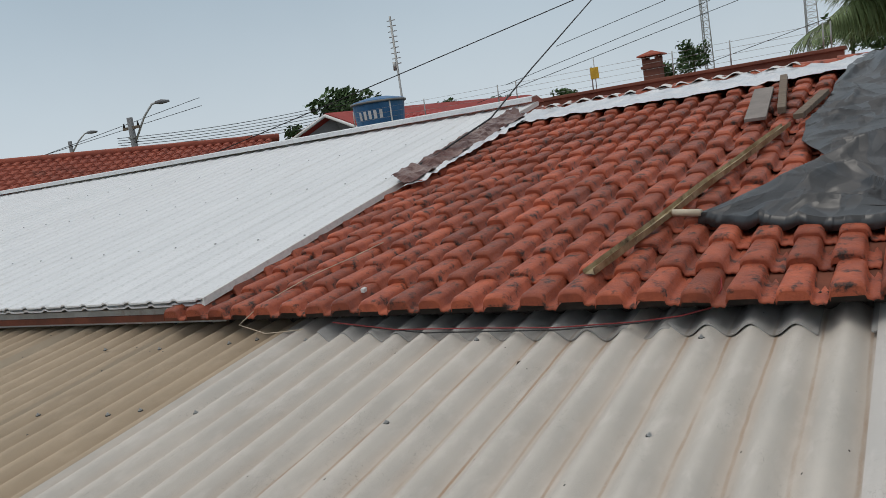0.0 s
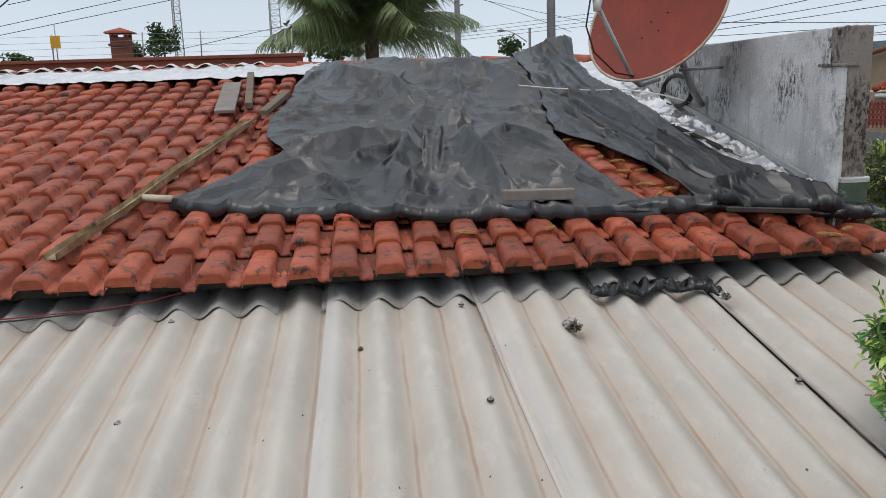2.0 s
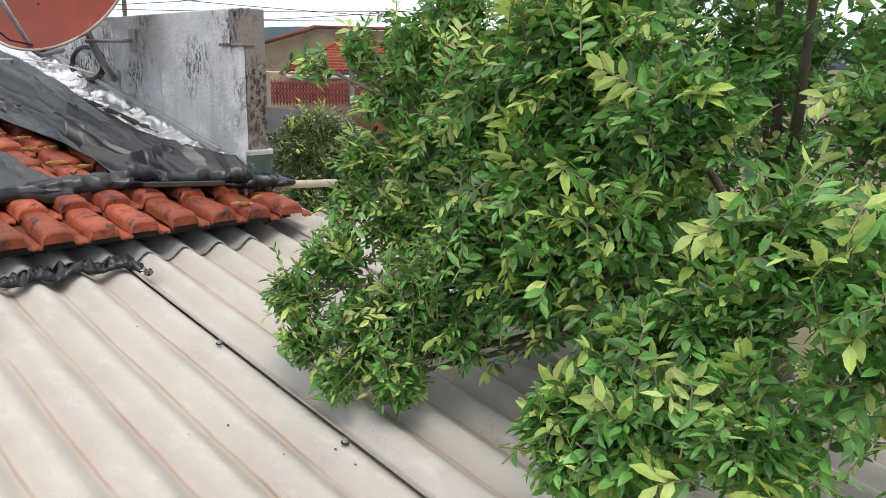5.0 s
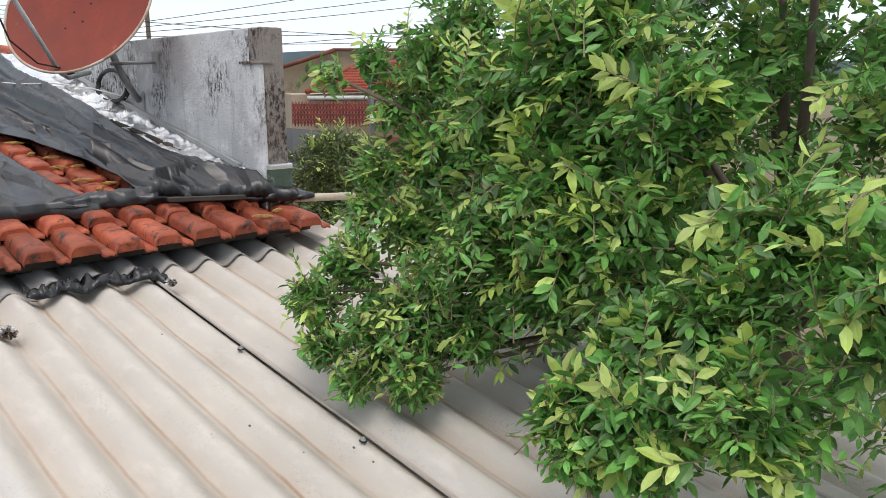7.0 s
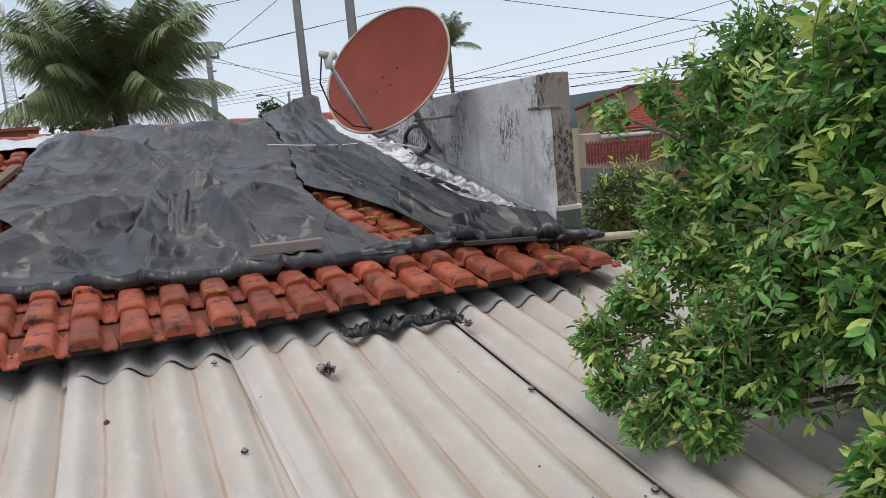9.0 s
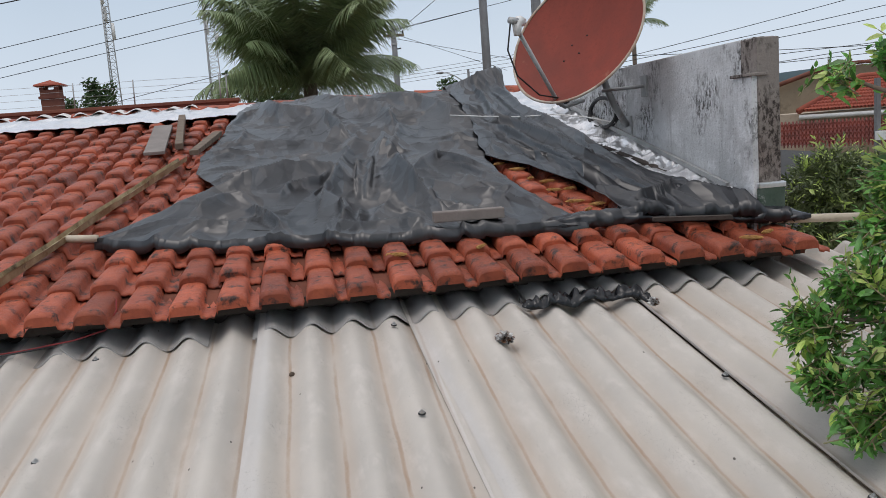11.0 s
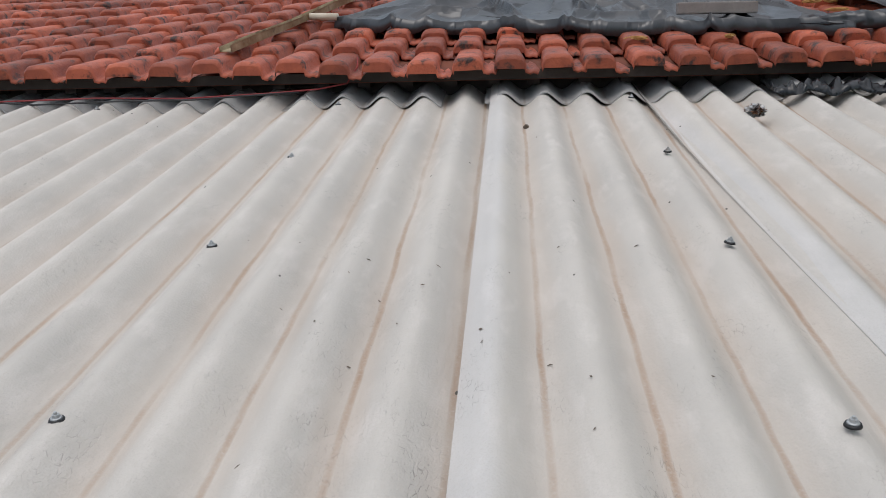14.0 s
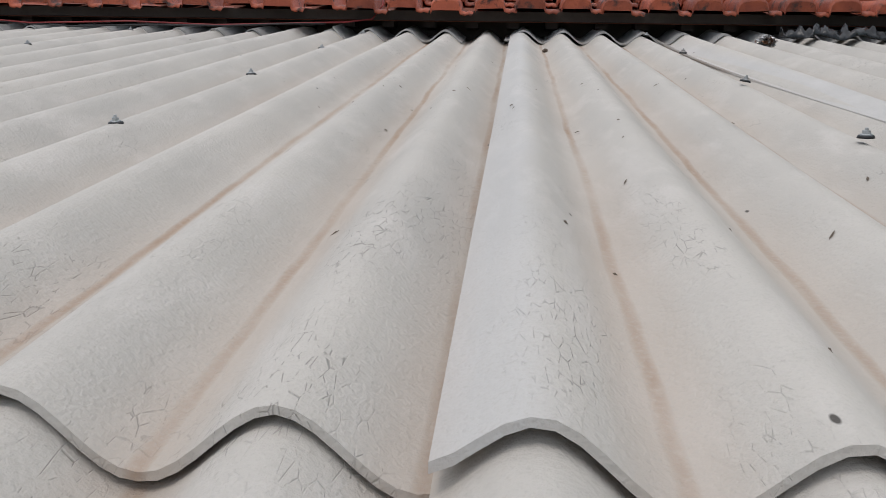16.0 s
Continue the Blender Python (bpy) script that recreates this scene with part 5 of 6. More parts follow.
for du, dv in ((-0.1, 0.03), (0.02, 0.06), (-0.12, -0.11), (0.0, -0.09)):
    c = D_C + D_R * du + D_U * dv
    d = c - D_C
    r = (d - D_N * d.dot(D_N)).length
    bm = bmesh.new()
    bmesh.ops.create_icosphere(bm, subdivisions=1, radius=0.007, matrix=Matrix.Translation(c - D_N * d.dot(D_N) + D_N * (0.09 * (r / 0.487) ** 2 - 0.088)))
    under(part("bolt_head", bm, M_BLACK), dish)
coil = []
for k in range(131):
    a = 2 * math.pi * k / 26
    coil.append((2.47 - 0.008 * (k % 52) / 26 + 0.01 * math.sin(a * 0.37), 6.18 + (0.3 + 0.012 * math.sin(a * 0.21)) * math.cos(a) * 0.95, 0.98 + (0.112 + 0.006 * math.sin(a * 0.3)) * math.sin(a)))
tagged(rod("cable_coil", coil, 0.011, M_WIRE, sides=6), "coil of black cable hanging on the parapet wall", "cable coil")
tagged(rod("dish_cable", [(2.47, 5.95, 0.9), (2.4, 6.4, 0.96), (2.2, 6.6, 1.0), (1.95, 6.65, 1.0), (1.65, 6.8, 1.03), (1.42, 6.95, 1.06)], 0.006, M_PAINT, sides=6), "pale cable lying across the tarp", "cable")
crumple("black_scrap", (2.42, 7.0, tile_z(7.0) + 0.16), (0.07, 0.1, 0.12), M_BLACK, "torn black rubber scrap on the foil", "scrap", 4.0)


# ---- neighbours and distance ----
def far_roof(name, ridge_a, ridge_b, run, label, parent=None, drop=None, col=0.21, course=0.36, rise=0.3):
    """A tiled slope hanging from the ridge a-b towards the viewer: rows of rounded caps with a step at every course."""
    a, b = Vector(ridge_a), Vector(ridge_b)
    along = (b - a)
    n = max(3, int(along.length / col))
    ax = along.normalized()
    out = drop if drop else Vector((ax.y, -ax.x, 0))
    out = Vector((out.x, out.y, 0)).normalized()
    rows = max(2, int(run / course))
    vs, fs = [], []
    shape = [(0.0, 0.0), (0.14, 0.045), (0.4, 0.06), (0.62, 0.045), (0.72, 0.0)]
    w = n * len(shape)
    for r in range(rows):
        for e, lift in ((0.0, -0.012), (1.0, 0.02)):
            d = (r + e) * course
            for i in range(n):
                for f, h in shape:
                    p = a + ax * ((i + f) * col) + out * d
                    vs.append((p.x, p.y, p.z - rise * d + h + lift))
    for r in range(2 * rows - 1):
        for i in range(w - 1):
            fs.append((r * w + i, (r + 1) * w + i, (r + 1) * w + i + 1, r * w + i + 1))
    ob = piece(name, vs, fs, M_TILE_FAR, parent, label)
    return ob


def ridge_line(name, a, b, radius, parent, material):
    rod(name, [a, Vector(a).lerp(Vector(b), 0.5), b], radius, material, parent)


# long tiled roof behind the white one
left_house = thing("neighbour_house", (0, 0, 0), "single-storey neighbour house with a long red tiled roof", "house")
la, lb = seen_from(-66, 3.5, 21.0), seen_from(-41.2, 2.66, 21.5)
far_roof("roof", la, lb, 3.4, "long slope of dull red tiles", left_house, Vector((0.5, -0.8, 0)))
ridge_line("ridge", la + Vector((0, 0, 0.03)), lb + Vector((0, 0, 0.03)), 0.1, left_house, M_TILE_FAR)
part("wall", box_bm(-19, -14.3, 16.2, 18.5, GROUND, 0.6), M_PLASTER, left_house, "pale plastered wall")

# gabled house behind the water tank
gable_house = thing("gabled_house", (0, 0, 0), "grey gabled house with bright red roof and white verge", "house")
ga, gb, gp = seen_from(-39.6, 2.35, 26), seen_from(-34.6, 2.2, 25), seen_from(-37.25, 3.6, 26)
back_v = Vector((2.6, 9.0, 0))
M_RED_ROOF = surface("bright_red_tiles", (0.36, 0.055, 0.045), (0.27, 0.04, 0.035), 2.0, 0.7, 20.0, 0.2, 0.2)
gvs = [ga, gb, gp, Vector((ga.x, ga.y, GROUND)), Vector((gb.x, gb.y, GROUND))]
piece("wall", [*gvs, *[v + back_v for v in gvs]], [(3, 4, 1, 2, 0), (8, 5, 7, 6, 9), (3, 0, 5, 8), (4, 9, 6, 1)], M_POLE, gable_house, "grey plastered gable wall")
for p, q, nm in ((ga, gp, "left"), (gp, gb, "right")):
    over = (p - q).normalized() * 0.3
    e0, e1 = (p + over, q) if nm == "left" else (p, q - over)
    u = Vector((0, 0, 0.12))
    f = Vector((-0.1, -0.3, 0))
    piece("roof_slope", [e0 + f, e1 + f, e1 + back_v, e0 + back_v, e0 + f + u, e1 + f + u, e1 + back_v + u, e0 + back_v + u],
          [(0, 1, 5, 4), (4, 5, 6, 7), (1, 2, 6, 5), (2, 3, 7, 6), (3, 0, 4, 7), (0, 3, 2, 1)], M_RED_ROOF, gable_house, "bright red tiled slope")
    rod("verge", [e0 + f + Vector((0, -0.05, 0.04)), e1 + f + Vector((0, -0.05, 0.04))], 0.05, M_PAINT, gable_house, "white painted verge board")
ra, rb2 = seen_from(-34.2, 3.05, 27), seen_from(-27.8, 2.78, 27)
rs = far_roof("side_roof", ra, rb2, 3.5, "red tiled side slope", gable_house, Vector((0.5, -0.85, 0)))
rs.data.materials[0] = M_RED_ROOF

# blue water tank
t_mid = seen_from(-34.15, 1.45, 21)
tank = thing("water_tank", t_mid, "round blue fibreglass water tank with white lettering", "water tank")
vs, fs = [], []
tank_prof = [(0.0, 0.0), (0.53, 0.0), (0.56, 0.03), (0.655, 0.93), (0.69, 0.96), (0.69, 1.0), (0.66, 1.02), (0.3, 1.1), (0.0, 1.12)]
for r, z in tank_prof:
    vs += [(r * math.cos(2 * math.pi * k / 32), r * math.sin(2 * math.pi * k / 32), z) for k in range(32)]
fs = [(j * 32 + k, j * 32 + (k + 1) % 32, (j + 1) * 32 + (k + 1) % 32, (j + 1) * 32 + k) for j in range(len(tank_prof) - 1) for k in range(32)]
piece("body", vs, fs, M_BLUE, tank, "", False)
M_RIMGREY = surface("grey_tank_rim", (0.25, 0.25, 0.24), (0.17, 0.17, 0.17), 3.0, 0.7)
rod("rim", [(0.685 * math.cos(2 * math.pi * k / 32), 0.685 * math.sin(2 * math.pi * k / 32), 0.97) for k in range(33)], 0.03, M_RIMGREY, tank, "grey rim", 6)
rod("overflow_pipe", [(0.0, 0, 0), (0.0, 0, 1.0)], 0.02, M_PAINT, tank, "white vertical pipe")
pipe_ob = bpy.data.objects["overflow_pipe"]
to_cam = (Vector((0.1, 0.2, 0)) - Vector((t_mid.x, t_mid.y, 0))).normalized()
side_v = Vector((-to_cam.y, to_cam.x, 0))
pipe_ob.location = to_cam * 0.6 + side_v * 0.28
# plain white shapes where the maker's lettering stands
for row, z, h, marks in ((0, 0.66, 0.2, (-0.5, -0.36, -0.23, -0.1, 0.04)), (1, 0.34, 0.07, (-0.46, -0.38, -0.3, -0.12, -0.05, 0.02))):
    for m_at in marks:
        ang = m_at / 0.62
        rr = 0.565 + 0.1 * z / 0.9
        vs = []
        for da in (-0.07 if row == 0 else -0.045, 0.05 if row == 0 else 0.03):
            for zz in (z - h / 2, z + h / 2):
                r2 = 0.562 + 0.1 * zz / 0.9 + 0.006
                vs += [(to_cam * math.cos(ang + da) + side_v * math.sin(ang + da)) * r + Vector((0, 0, zz)) for r in (r2, r2 + 0.004)]
        piece("painted_mark", vs, [(0, 4, 6, 2), (1, 3, 7, 5), (0, 1, 5, 4), (2, 6, 7, 3), (0, 2, 3, 1), (4, 5, 7, 6)], M_PAINT, tank)
tagged(part("tank_stand", box_bm(t_mid.x - 0.8, t_mid.x + 0.8, t_mid.y - 0.8, t_mid.y + 0.8, GROUND, t_mid.z), M_PLASTER), "plastered block tower under the water tank", "tank stand")

# brown back wall with an electric fence, chimney and warning plate
wall_z = 1.62
tagged(part("wall_back", box_bm(-9.5, -0.75, 13.0, 13.2, GROUND, wall_z), M_BRICK), "dark red-brown boundary wall behind the ridge", "wall", kind="structure")
tagged(part("wall_coping", box_bm(-9.5, -0.72, 12.96, 13.24, wall_z, wall_z + 0.05, 0.01), M_BRICK), "worn brown coping of the boundary wall", "coping", kind="structure")
fence = thing("electric_fence", (0, 13.1, wall_z), "thin-wired electric fence on the boundary wall", "fence")
for x in (-9.2, -7.6, -6.1, -5.75, -4.4, -3.1, -2.25, -1.0, -0.9):
    rod("post", [(x, 0, 0.03), (x + 0.01, 0, 0.42)], 0.011, M_GALV, fence, "", 6)
for h in (0.12, 0.22, 0.31, 0.4):
    rod("fence_wire", [(-9.2, 0, h), (-5, 0, h - 0.01), (-0.9, 0, h)], 0.003, M_GALV, fence, "", 4)
M_YELLOW = surface("yellow_plate", (0.62, 0.4, 0.04), (0.5, 0.32, 0.04), 5.0, 0.6)
px = seen_from(-19.0, 3.8, 14.0)
tagged(part("warning_plate", box_bm(px.x - 0.07, px.x + 0.07, 13.04, 13.05, px.z - 0.09, px.z + 0.09, 0.002), M_YELLOW), "small yellow warning plate on the electric fence", "sign")
rod("plate_post", [(px.x, 13.07, wall_z), (px.x, 13.07, px.z + 0.25)], 0.008, M_GALV)
tagged(bpy.data.objects["plate_post"], "thin steel post of the warning plate", "post")
cx = seen_from(-16.2, 3.0, 14.2)
chimney = thing("chimney", (cx.x, cx.y + 0.6, 1.4), "small square red brick chimney with a tiled cap", "chimney")
part("shaft", box_bm(-0.14, 0.14, -0.14, 0.14, -1.5, 0.66, 0.006), M_BRICK, chimney)
part("collar", box_bm(-0.165, 0.165, -0.165, 0.165, 0.52, 0.56, 0.004), M_BRICK, chimney)
for sx_, sy_ in ((-1, -1), (1, -1), (1, 1), (-1, 1)):
    part("cap_leg", box_bm(sx_ * 0.11 - 0.03, sx_ * 0.11 + 0.03, sy_ * 0.11 - 0.03, sy_ * 0.11 + 0.03, 0.66, 0.72), M_BRICK, chimney)
vs = [(-0.21, -0.21, 0.72), (0.21, -0.21, 0.72), (0.21, 0.21, 0.72), (-0.21, 0.21, 0.72), (-0.2, -0.2, 0.745), (0.2, -0.2, 0.745), (0.2, 0.2, 0.745), (-0.2, 0.2, 0.745), (0, 0, 0.82)]
piece("cap", vs, [(3, 2, 1, 0), (0, 1, 5, 4), (1, 2, 6, 5), (2, 3, 7, 6), (3, 0, 4, 7), (4, 5, 8), (5, 6, 8), (6, 7, 8), (7, 4, 8)], M_TILE_FAR, chimney, "pyramid tile cap")


# ---- poles, wires, towers ----
def pole(az, dist, top_el, radius, name="utility_pole", cross=False, label="grey concrete utility pole", square=False):
    base = seen_from(az, 0, dist)
    top = seen_from(az, top_el, dist).z
    ob = thing(name, (base.x, base.y, GROUND), label, "utility pole", "utility poles")
    rod("shaft", [(0, 0, 0), (0, 0, (top - GROUND) * 0.5), (0, 0, top - GROUND)], [radius, radius * 0.9, radius * 0.75], M_POLE, ob, "", 4 if square else 10)
    if cross:
        h = top - GROUND
        part("cross_arm", box_bm(-0.5, 0.5, -0.05, 0.05, h - 0.5, h - 0.38), M_WOOD, ob)
        for dx in (-0.45, 0.0, 0.45):
            rod("insulator", [(dx, 0, h - 0.38), (dx, 0, h - 0.2)], [0.05, 0.03], M_BLACK, ob, "", 8)
        rod("bracket", [(0, 0, h - 1.1), (0.3, 0, h - 1.05)], 0.03, M_BLACK, ob, "", 6)
        part("bracket_plate", box_bm(-0.14, 0.14, -0.14, 0.14, h - 0.9, h - 0.8, 0.01), M_GALV, ob)
    return ob


def street_lamp(az, dist, el0, el1, daz, group="street lamps"):
    a, b = seen_from(az, el0, dist), seen_from(az + daz, el1, dist)
    ob = thing("street_lamp", a, "street lamp on a curved arm of the pole", "street lamp", group)
    d = b - a
    rod("arm", [(0, 0, 0), d * 0.45 + Vector((0, 0, d.z * 0.2)), d * 0.8 + Vector((0, 0, d.z * 0.17)), d], 0.045, M_GALV, ob)
    s = Vector((d.x, d.y, 0)).normalized()
    rod("head", [d - s * 0.1, d + s * 0.15, d + s * 0.5], [0.06, 0.11, 0.05], M_POLE, ob)


pole(6.48, 40, 7.25, 0.17, cross=True)
pole(12.7, 25, 14.6, 0.17, square=True)
pole(16.25, 22, 16.5, 0.17, square=True)
pole(17.2, 60, 4.4, 0.16, cross=True)
pole(-50.48, 38, 5.25, 0.17, cross=True)
pole(-54.3, 55, 4.2, 0.15)
pole(11.4, 70, 4.0, 0.14)
pole(40.2, 60, 2.9, 0.14)
street_lamp(-50.4, 38, 3.6, 6.0, 1.8)
street_lamp(-54.3, 55, 3.4, 4.6, 1.2)
street_lamp(11.2, 70, 3.1, 3.9, -1.6)


def lattice_tower(az, dist, top_el, width, label):
    base = seen_from(az, 0, dist)
    h = seen_from(az, top_el, dist).z - GROUND
    ob = thing("lattice_tower", (base.x, base.y, GROUND), label, "tower", "lattice towers")
    n = 34
    corner = lambda f, k: Vector((math.cos(2 * math.pi * k / 3), math.sin(2 * math.pi * k / 3), 0)) * width * (1 - 0.45 * f) * 0.58 + Vector((0, 0, f * h))
    for k in range(3):
        rod("leg", [corner(0, k), corner(1, k)], 0.09, M_GALV, ob, "", 5)
    segs = []
    for i in range(n):
        for k in range(3):
            segs.append((corner(i / n, k), corner((i + 1) / n, (k + 1) % 3)))
            segs.append((corner(i / n, k), corner(i / n, (k + 1) % 3)))
    vs, fs = many_tubes(segs, 0.05)
    tagged(piece("bracing", vs, fs, M_GALV, ob, "crossed lattice bracing"), kind="stuff")
    for i in range(5):
        f = 0.62 + 0.075 * i
        rod("antenna", [corner(f, i % 3) * 1.0 + Vector((0.3, -0.4, 0)), corner(f, i % 3) + Vector((0.3, -0.4, 2.4))], 0.22, M_PAINT, ob, "white antenna panel", 6)


lattice_tower(-11.95, 130, 13.0, 1.5, "tall lattice radio tower with antenna panels")
lattice_tower(-5.75, 140, 11.6, 2.4, "tapering lattice telephone tower with antenna panels")
mast = seen_from(-32.5, 0, 30)
mast_top = seen_from(-32.55, 9.75, 30).z
antenna = thing("antenna_mast", (mast.x, mast.y, GROUND), "thin roof antenna mast with short side rods", "antenna")
rod("mast", [(0, 0, 0), (0, 0, mast_top - GROUND)], 0.04, M_GALV, antenna, "", 6)
for i in range(9):
    z = mast_top - GROUND - 0.15 - 0.19 * i
    rod("element", [(-0.16, 0, z), (0.16, 0.05, z)], 0.018, M_GALV, antenna, "", 5)
rod("box", [(-0.1, 0, mast_top - GROUND - 1.9), (-0.1, 0, mast_top - GROUND - 1.6)], 0.07, M_GALV, antenna)


def line(a, b, dist, radius=0.014, more=0.6, sag=0.0, name="overhead_wire"):
    p, q = seen_from(*a, dist), seen_from(*b, dist)
    d = q - p
    p, q = p - d * more, q + d * more
    return tagged(rod(name, sagging(p, q, sag, 10), radius, M_WIRE, sides=4), "thin overhead wire against the sky", "wire", "overhead wires")


for a, b in (((-12.36, 8.09), (1.6, 10.82)), ((-12.54, 6.93), (7.57, 10.76)), ((-12.65, 6.26), (11.37, 10.43)), ((-10.2, 3.65), (7.09, 6.94))):
    line(a, b, 26, 0.011, 0.7)
line((7.0, 6.9), (13.0, 11.0), 30, 0.014, 0.15)
line((7.0, 7.0), (16.0, 8.4), 30, 0.01, 0.35)
line((7.2, 6.4), (12.5, 4.3), 38, 0.012, 0.3)
line((7.2, 6.2), (16.0, 4.0), 38, 0.012, 0.3)
for i in range(4):
    line((6.0, 3.35 + 0.22 * i), (14.0, 3.9 + 0.25 * i), 45, 0.012, 0.5)
line((-20.08, 8.75), (-35.24, 5.04), 16, 0.011, 0.75, 0.0)
for i in range(7):
    line((-48.0, 3.15 + 0.17 * i), (-38.0, 3.35 + 0.2 * i), 40, 0.016, 0.35, 0.25)
line((-50.4, 4.9), (-56.0, 3.5), 40, 0.016, 0.8)
line((-50.4, 4.6), (-58.0, 3.1), 40, 0.016, 0.6)
for i, (a, b) in enumerate((((23.8, 4.32), (40.7, 6.96)), ((23.8, 3.95), (40.7, 5.9)), ((23.8, 3.6), (40.64, 5.21)), ((23.8, 3.2), (40.6, 3.5)), ((24, 2.7), (42, 2.9)), ((24, 2.3), (42, 3.6)), ((24.0, 4.0), (42.0, 3.0)), ((28.41, 8.5), (42.33, 5.4)))):
    line(a, b, 28, 0.012, 0.5, 0.15)
# thick drop cable that comes down onto the white roof
end = Vector((-3.86, 6.5, white_z(6.5) + 0.06))
far_end = seen_from(-16.2, 10.5, 15)
tagged(rod("drop_cable", [end - Vector((0.03, 0.12, 0.03)), end, end + Vector((0.03, 0.45, 0.1)), seen_from(-26.6, 2.03, 8.6), seen_from(-25.2, 3.3, 9.4), seen_from(-23.47, 4.83, 10.4), seen_from(-18.97, 8.55, 13.0), far_end], 0.009, M_WIRE, sides=6),
       "thick black drop cable running down to the white roof", "cable")


# ---- palms and far trees ----
def palm_tree(at, trunk_h, radius, fronds, seed, label, lean=(0, 0)):
    r = random.Random(seed)
    ob = thing("palm_tree", (at.x, at.y, GROUND), label, "palm tree", "palms")
    top = Vector((lean[0], lean[1], trunk_h))
    rod("trunk", [(0, 0, 0), top * 0.5, top], [0.22, 0.17, 0.2], M_BARK, ob, "", 10)
    for i in range(fronds):
        a = 2.4 * i + r.uniform(-0.3, 0.3)
        up = r.uniform(0.85, 1.57) if r.random() < 0.85 else r.uniform(0.2, 0.7)
        L = radius * r.uniform(0.85, 1.15)
        d = Vector((math.cos(a), math.sin(a), 0))
        pts = []
        p, e = top.copy(), up
        for k in range(13):
            pts.append(p.copy())
            p += (d * math.cos(e) + Vector((0, 0, math.sin(e)))) * (L / 12)
            e -= r.uniform(0.02, 0.17) * (0.5 + k / 10)
        vs, fs = tube(pts, [0.035 - 0.0024 * k for k in range(13)], 4)
        side = Vector((-d.y, d.x, 0))
        for k in range(4, 80):
            f = k / 80 * 12
            j = min(11, int(f))
            base = pts[j].lerp(pts[j + 1], f - j)
            along = (pts[j + 1] - pts[j]).normalized()
            ll = radius * 0.33 * math.sin(math.pi * (0.12 + 0.8 * k / 80)) * r.uniform(0.75, 1.2)
            for s in (-1, 1):
                way = (along * 0.55 + side * s * 0.7 + Vector((0, 0, -0.45 - r.random() * 0.6))).normalized()
                tip = base + way * ll
                mid = base + way * ll * 0.5 + Vector((0, 0, 0.04))
                wv = along * 0.018
                b = len(vs)
                vs += [base - wv, base + wv, mid + wv, mid - wv, tip]
                fs += [(b, b + 1, b + 2, b + 3), (b + 3, b + 2, b + 4)]
        piece("frond", vs, fs, M_PALM, ob)
    return ob


pc = seen_from(0.55, 3.7, 24)
palm_tree(pc, pc.z - GROUND, 3.6, 70, 5, "coconut palm with drooping feathery fronds")
pc = seen_from(22.6, 6.1, 75)
palm_tree(pc, pc.z - GROUND, 3.0, 18, 8, "distant tall palm behind the wall")


def far_tree(name, centre, radius, seed, label, squash=0.8, leaves=700, size=0.16, category="tree", group="far trees", material=None):
    r = random.Random(seed)
    base = Vector((centre.x, centre.y, GROUND))
    ob = thing(name, base, label, category, group)
    up = centre - base
    rod("trunk", [(0, 0, 0), up * 0.6, up], [radius * 0.12, radius * 0.09, radius * 0.03], M_BARK, ob, "", 7)
    vs, fs = [], []
    clumps = [(Vector((r.gauss(0, 1), r.gauss(0, 1), r.gauss(0, 1))).normalized() * radius * r.uniform(0.25, 0.75), radius * r.uniform(0.28, 0.5)) for _ in range(14)]
    for i in range(leaves):
        c, rad = clumps[i % len(clumps)]
        p = c + Vector((r.gauss(0, 1), r.gauss(0, 1), r.gauss(0, 1))).normalized() * rad * r.uniform(0.5, 1.0)
        p = Vector((p.x, p.y, p.z * squash)) + up
        n = Vector((r.gauss(0, 1), r.gauss(0, 1), r.gauss(0.8, 1))).normalized()
        a = n.orthogonal().normalized() * size * r.uniform(0.6, 1.3)
        b = n.cross(a) * 0.5
        k = len(vs)
        vs += [p - a, p + b, p + a, p - b]
        fs.append((k, k + 1, k + 2, k + 3))
    tagged(piece("crown", vs, fs, material or M_FAR_GREEN, ob), kind="stuff")
    return ob


far_tree("tree", seen_from(-12.9, 3.9, 45), 1.15, 3, "dark round tree behind the boundary wall", 1.0, 900, 0.12)
far_tree("tree", seen_from(-14.6, 3.2, 48), 0.9, 4, "dark bush behind the boundary wall", 0.7, 500, 0.12)
far_tree("tree", seen_from(-3.6, 3.7, 40), 1.5, 5, "dark leafy tree beside the palm", 0.8, 1100, 0.13)
far_tree("tree", seen_from(-1.5, 3.1, 36), 1.0, 15, "green bushes under the palm", 0.7, 700, 0.13)
far_tree("tree", seen_from(10.1, 2.75, 55), 1.15, 6, "small round green tree in the distance", 0.75, 800, 0.12)
far_tree("tree", seen_from(-36.6, 4.4, 50), 2.4, 7, "dark tree behind the gabled house", 0.6, 1300, 0.2)
far_tree("tree", seen_from(-29.6, 3.1, 60), 1.2, 8, "dark trees beyond the red roof", 0.6, 500, 0.2)
far_tree("tree", seen_from(-25.8, 2.9, 50), 0.8, 9, "small tree behind the boundary wall", 0.7, 400, 0.14)
far_tree("tree", seen_from(-21.5, 2.7, 50), 0.9, 10, "low bushes behind the boundary wall", 0.5, 400, 0.14)
far_tree("tree", seen_from(-40.3, 2.6, 60), 1.1, 11, "green tree beside the gabled house", 0.8, 500, 0.18)
far_tree("tree", seen_from(20.5, 2.6, 60), 1.3, 12, "green tree tops behind the parapet wall", 0.5, 600, 0.15)
M_MANGO = surface("mango_leaf", (0.09, 0.13, 0.045), (0.19, 0.21, 0.1), 2.0, 0.55, 10.0, 0.0, 0.45)
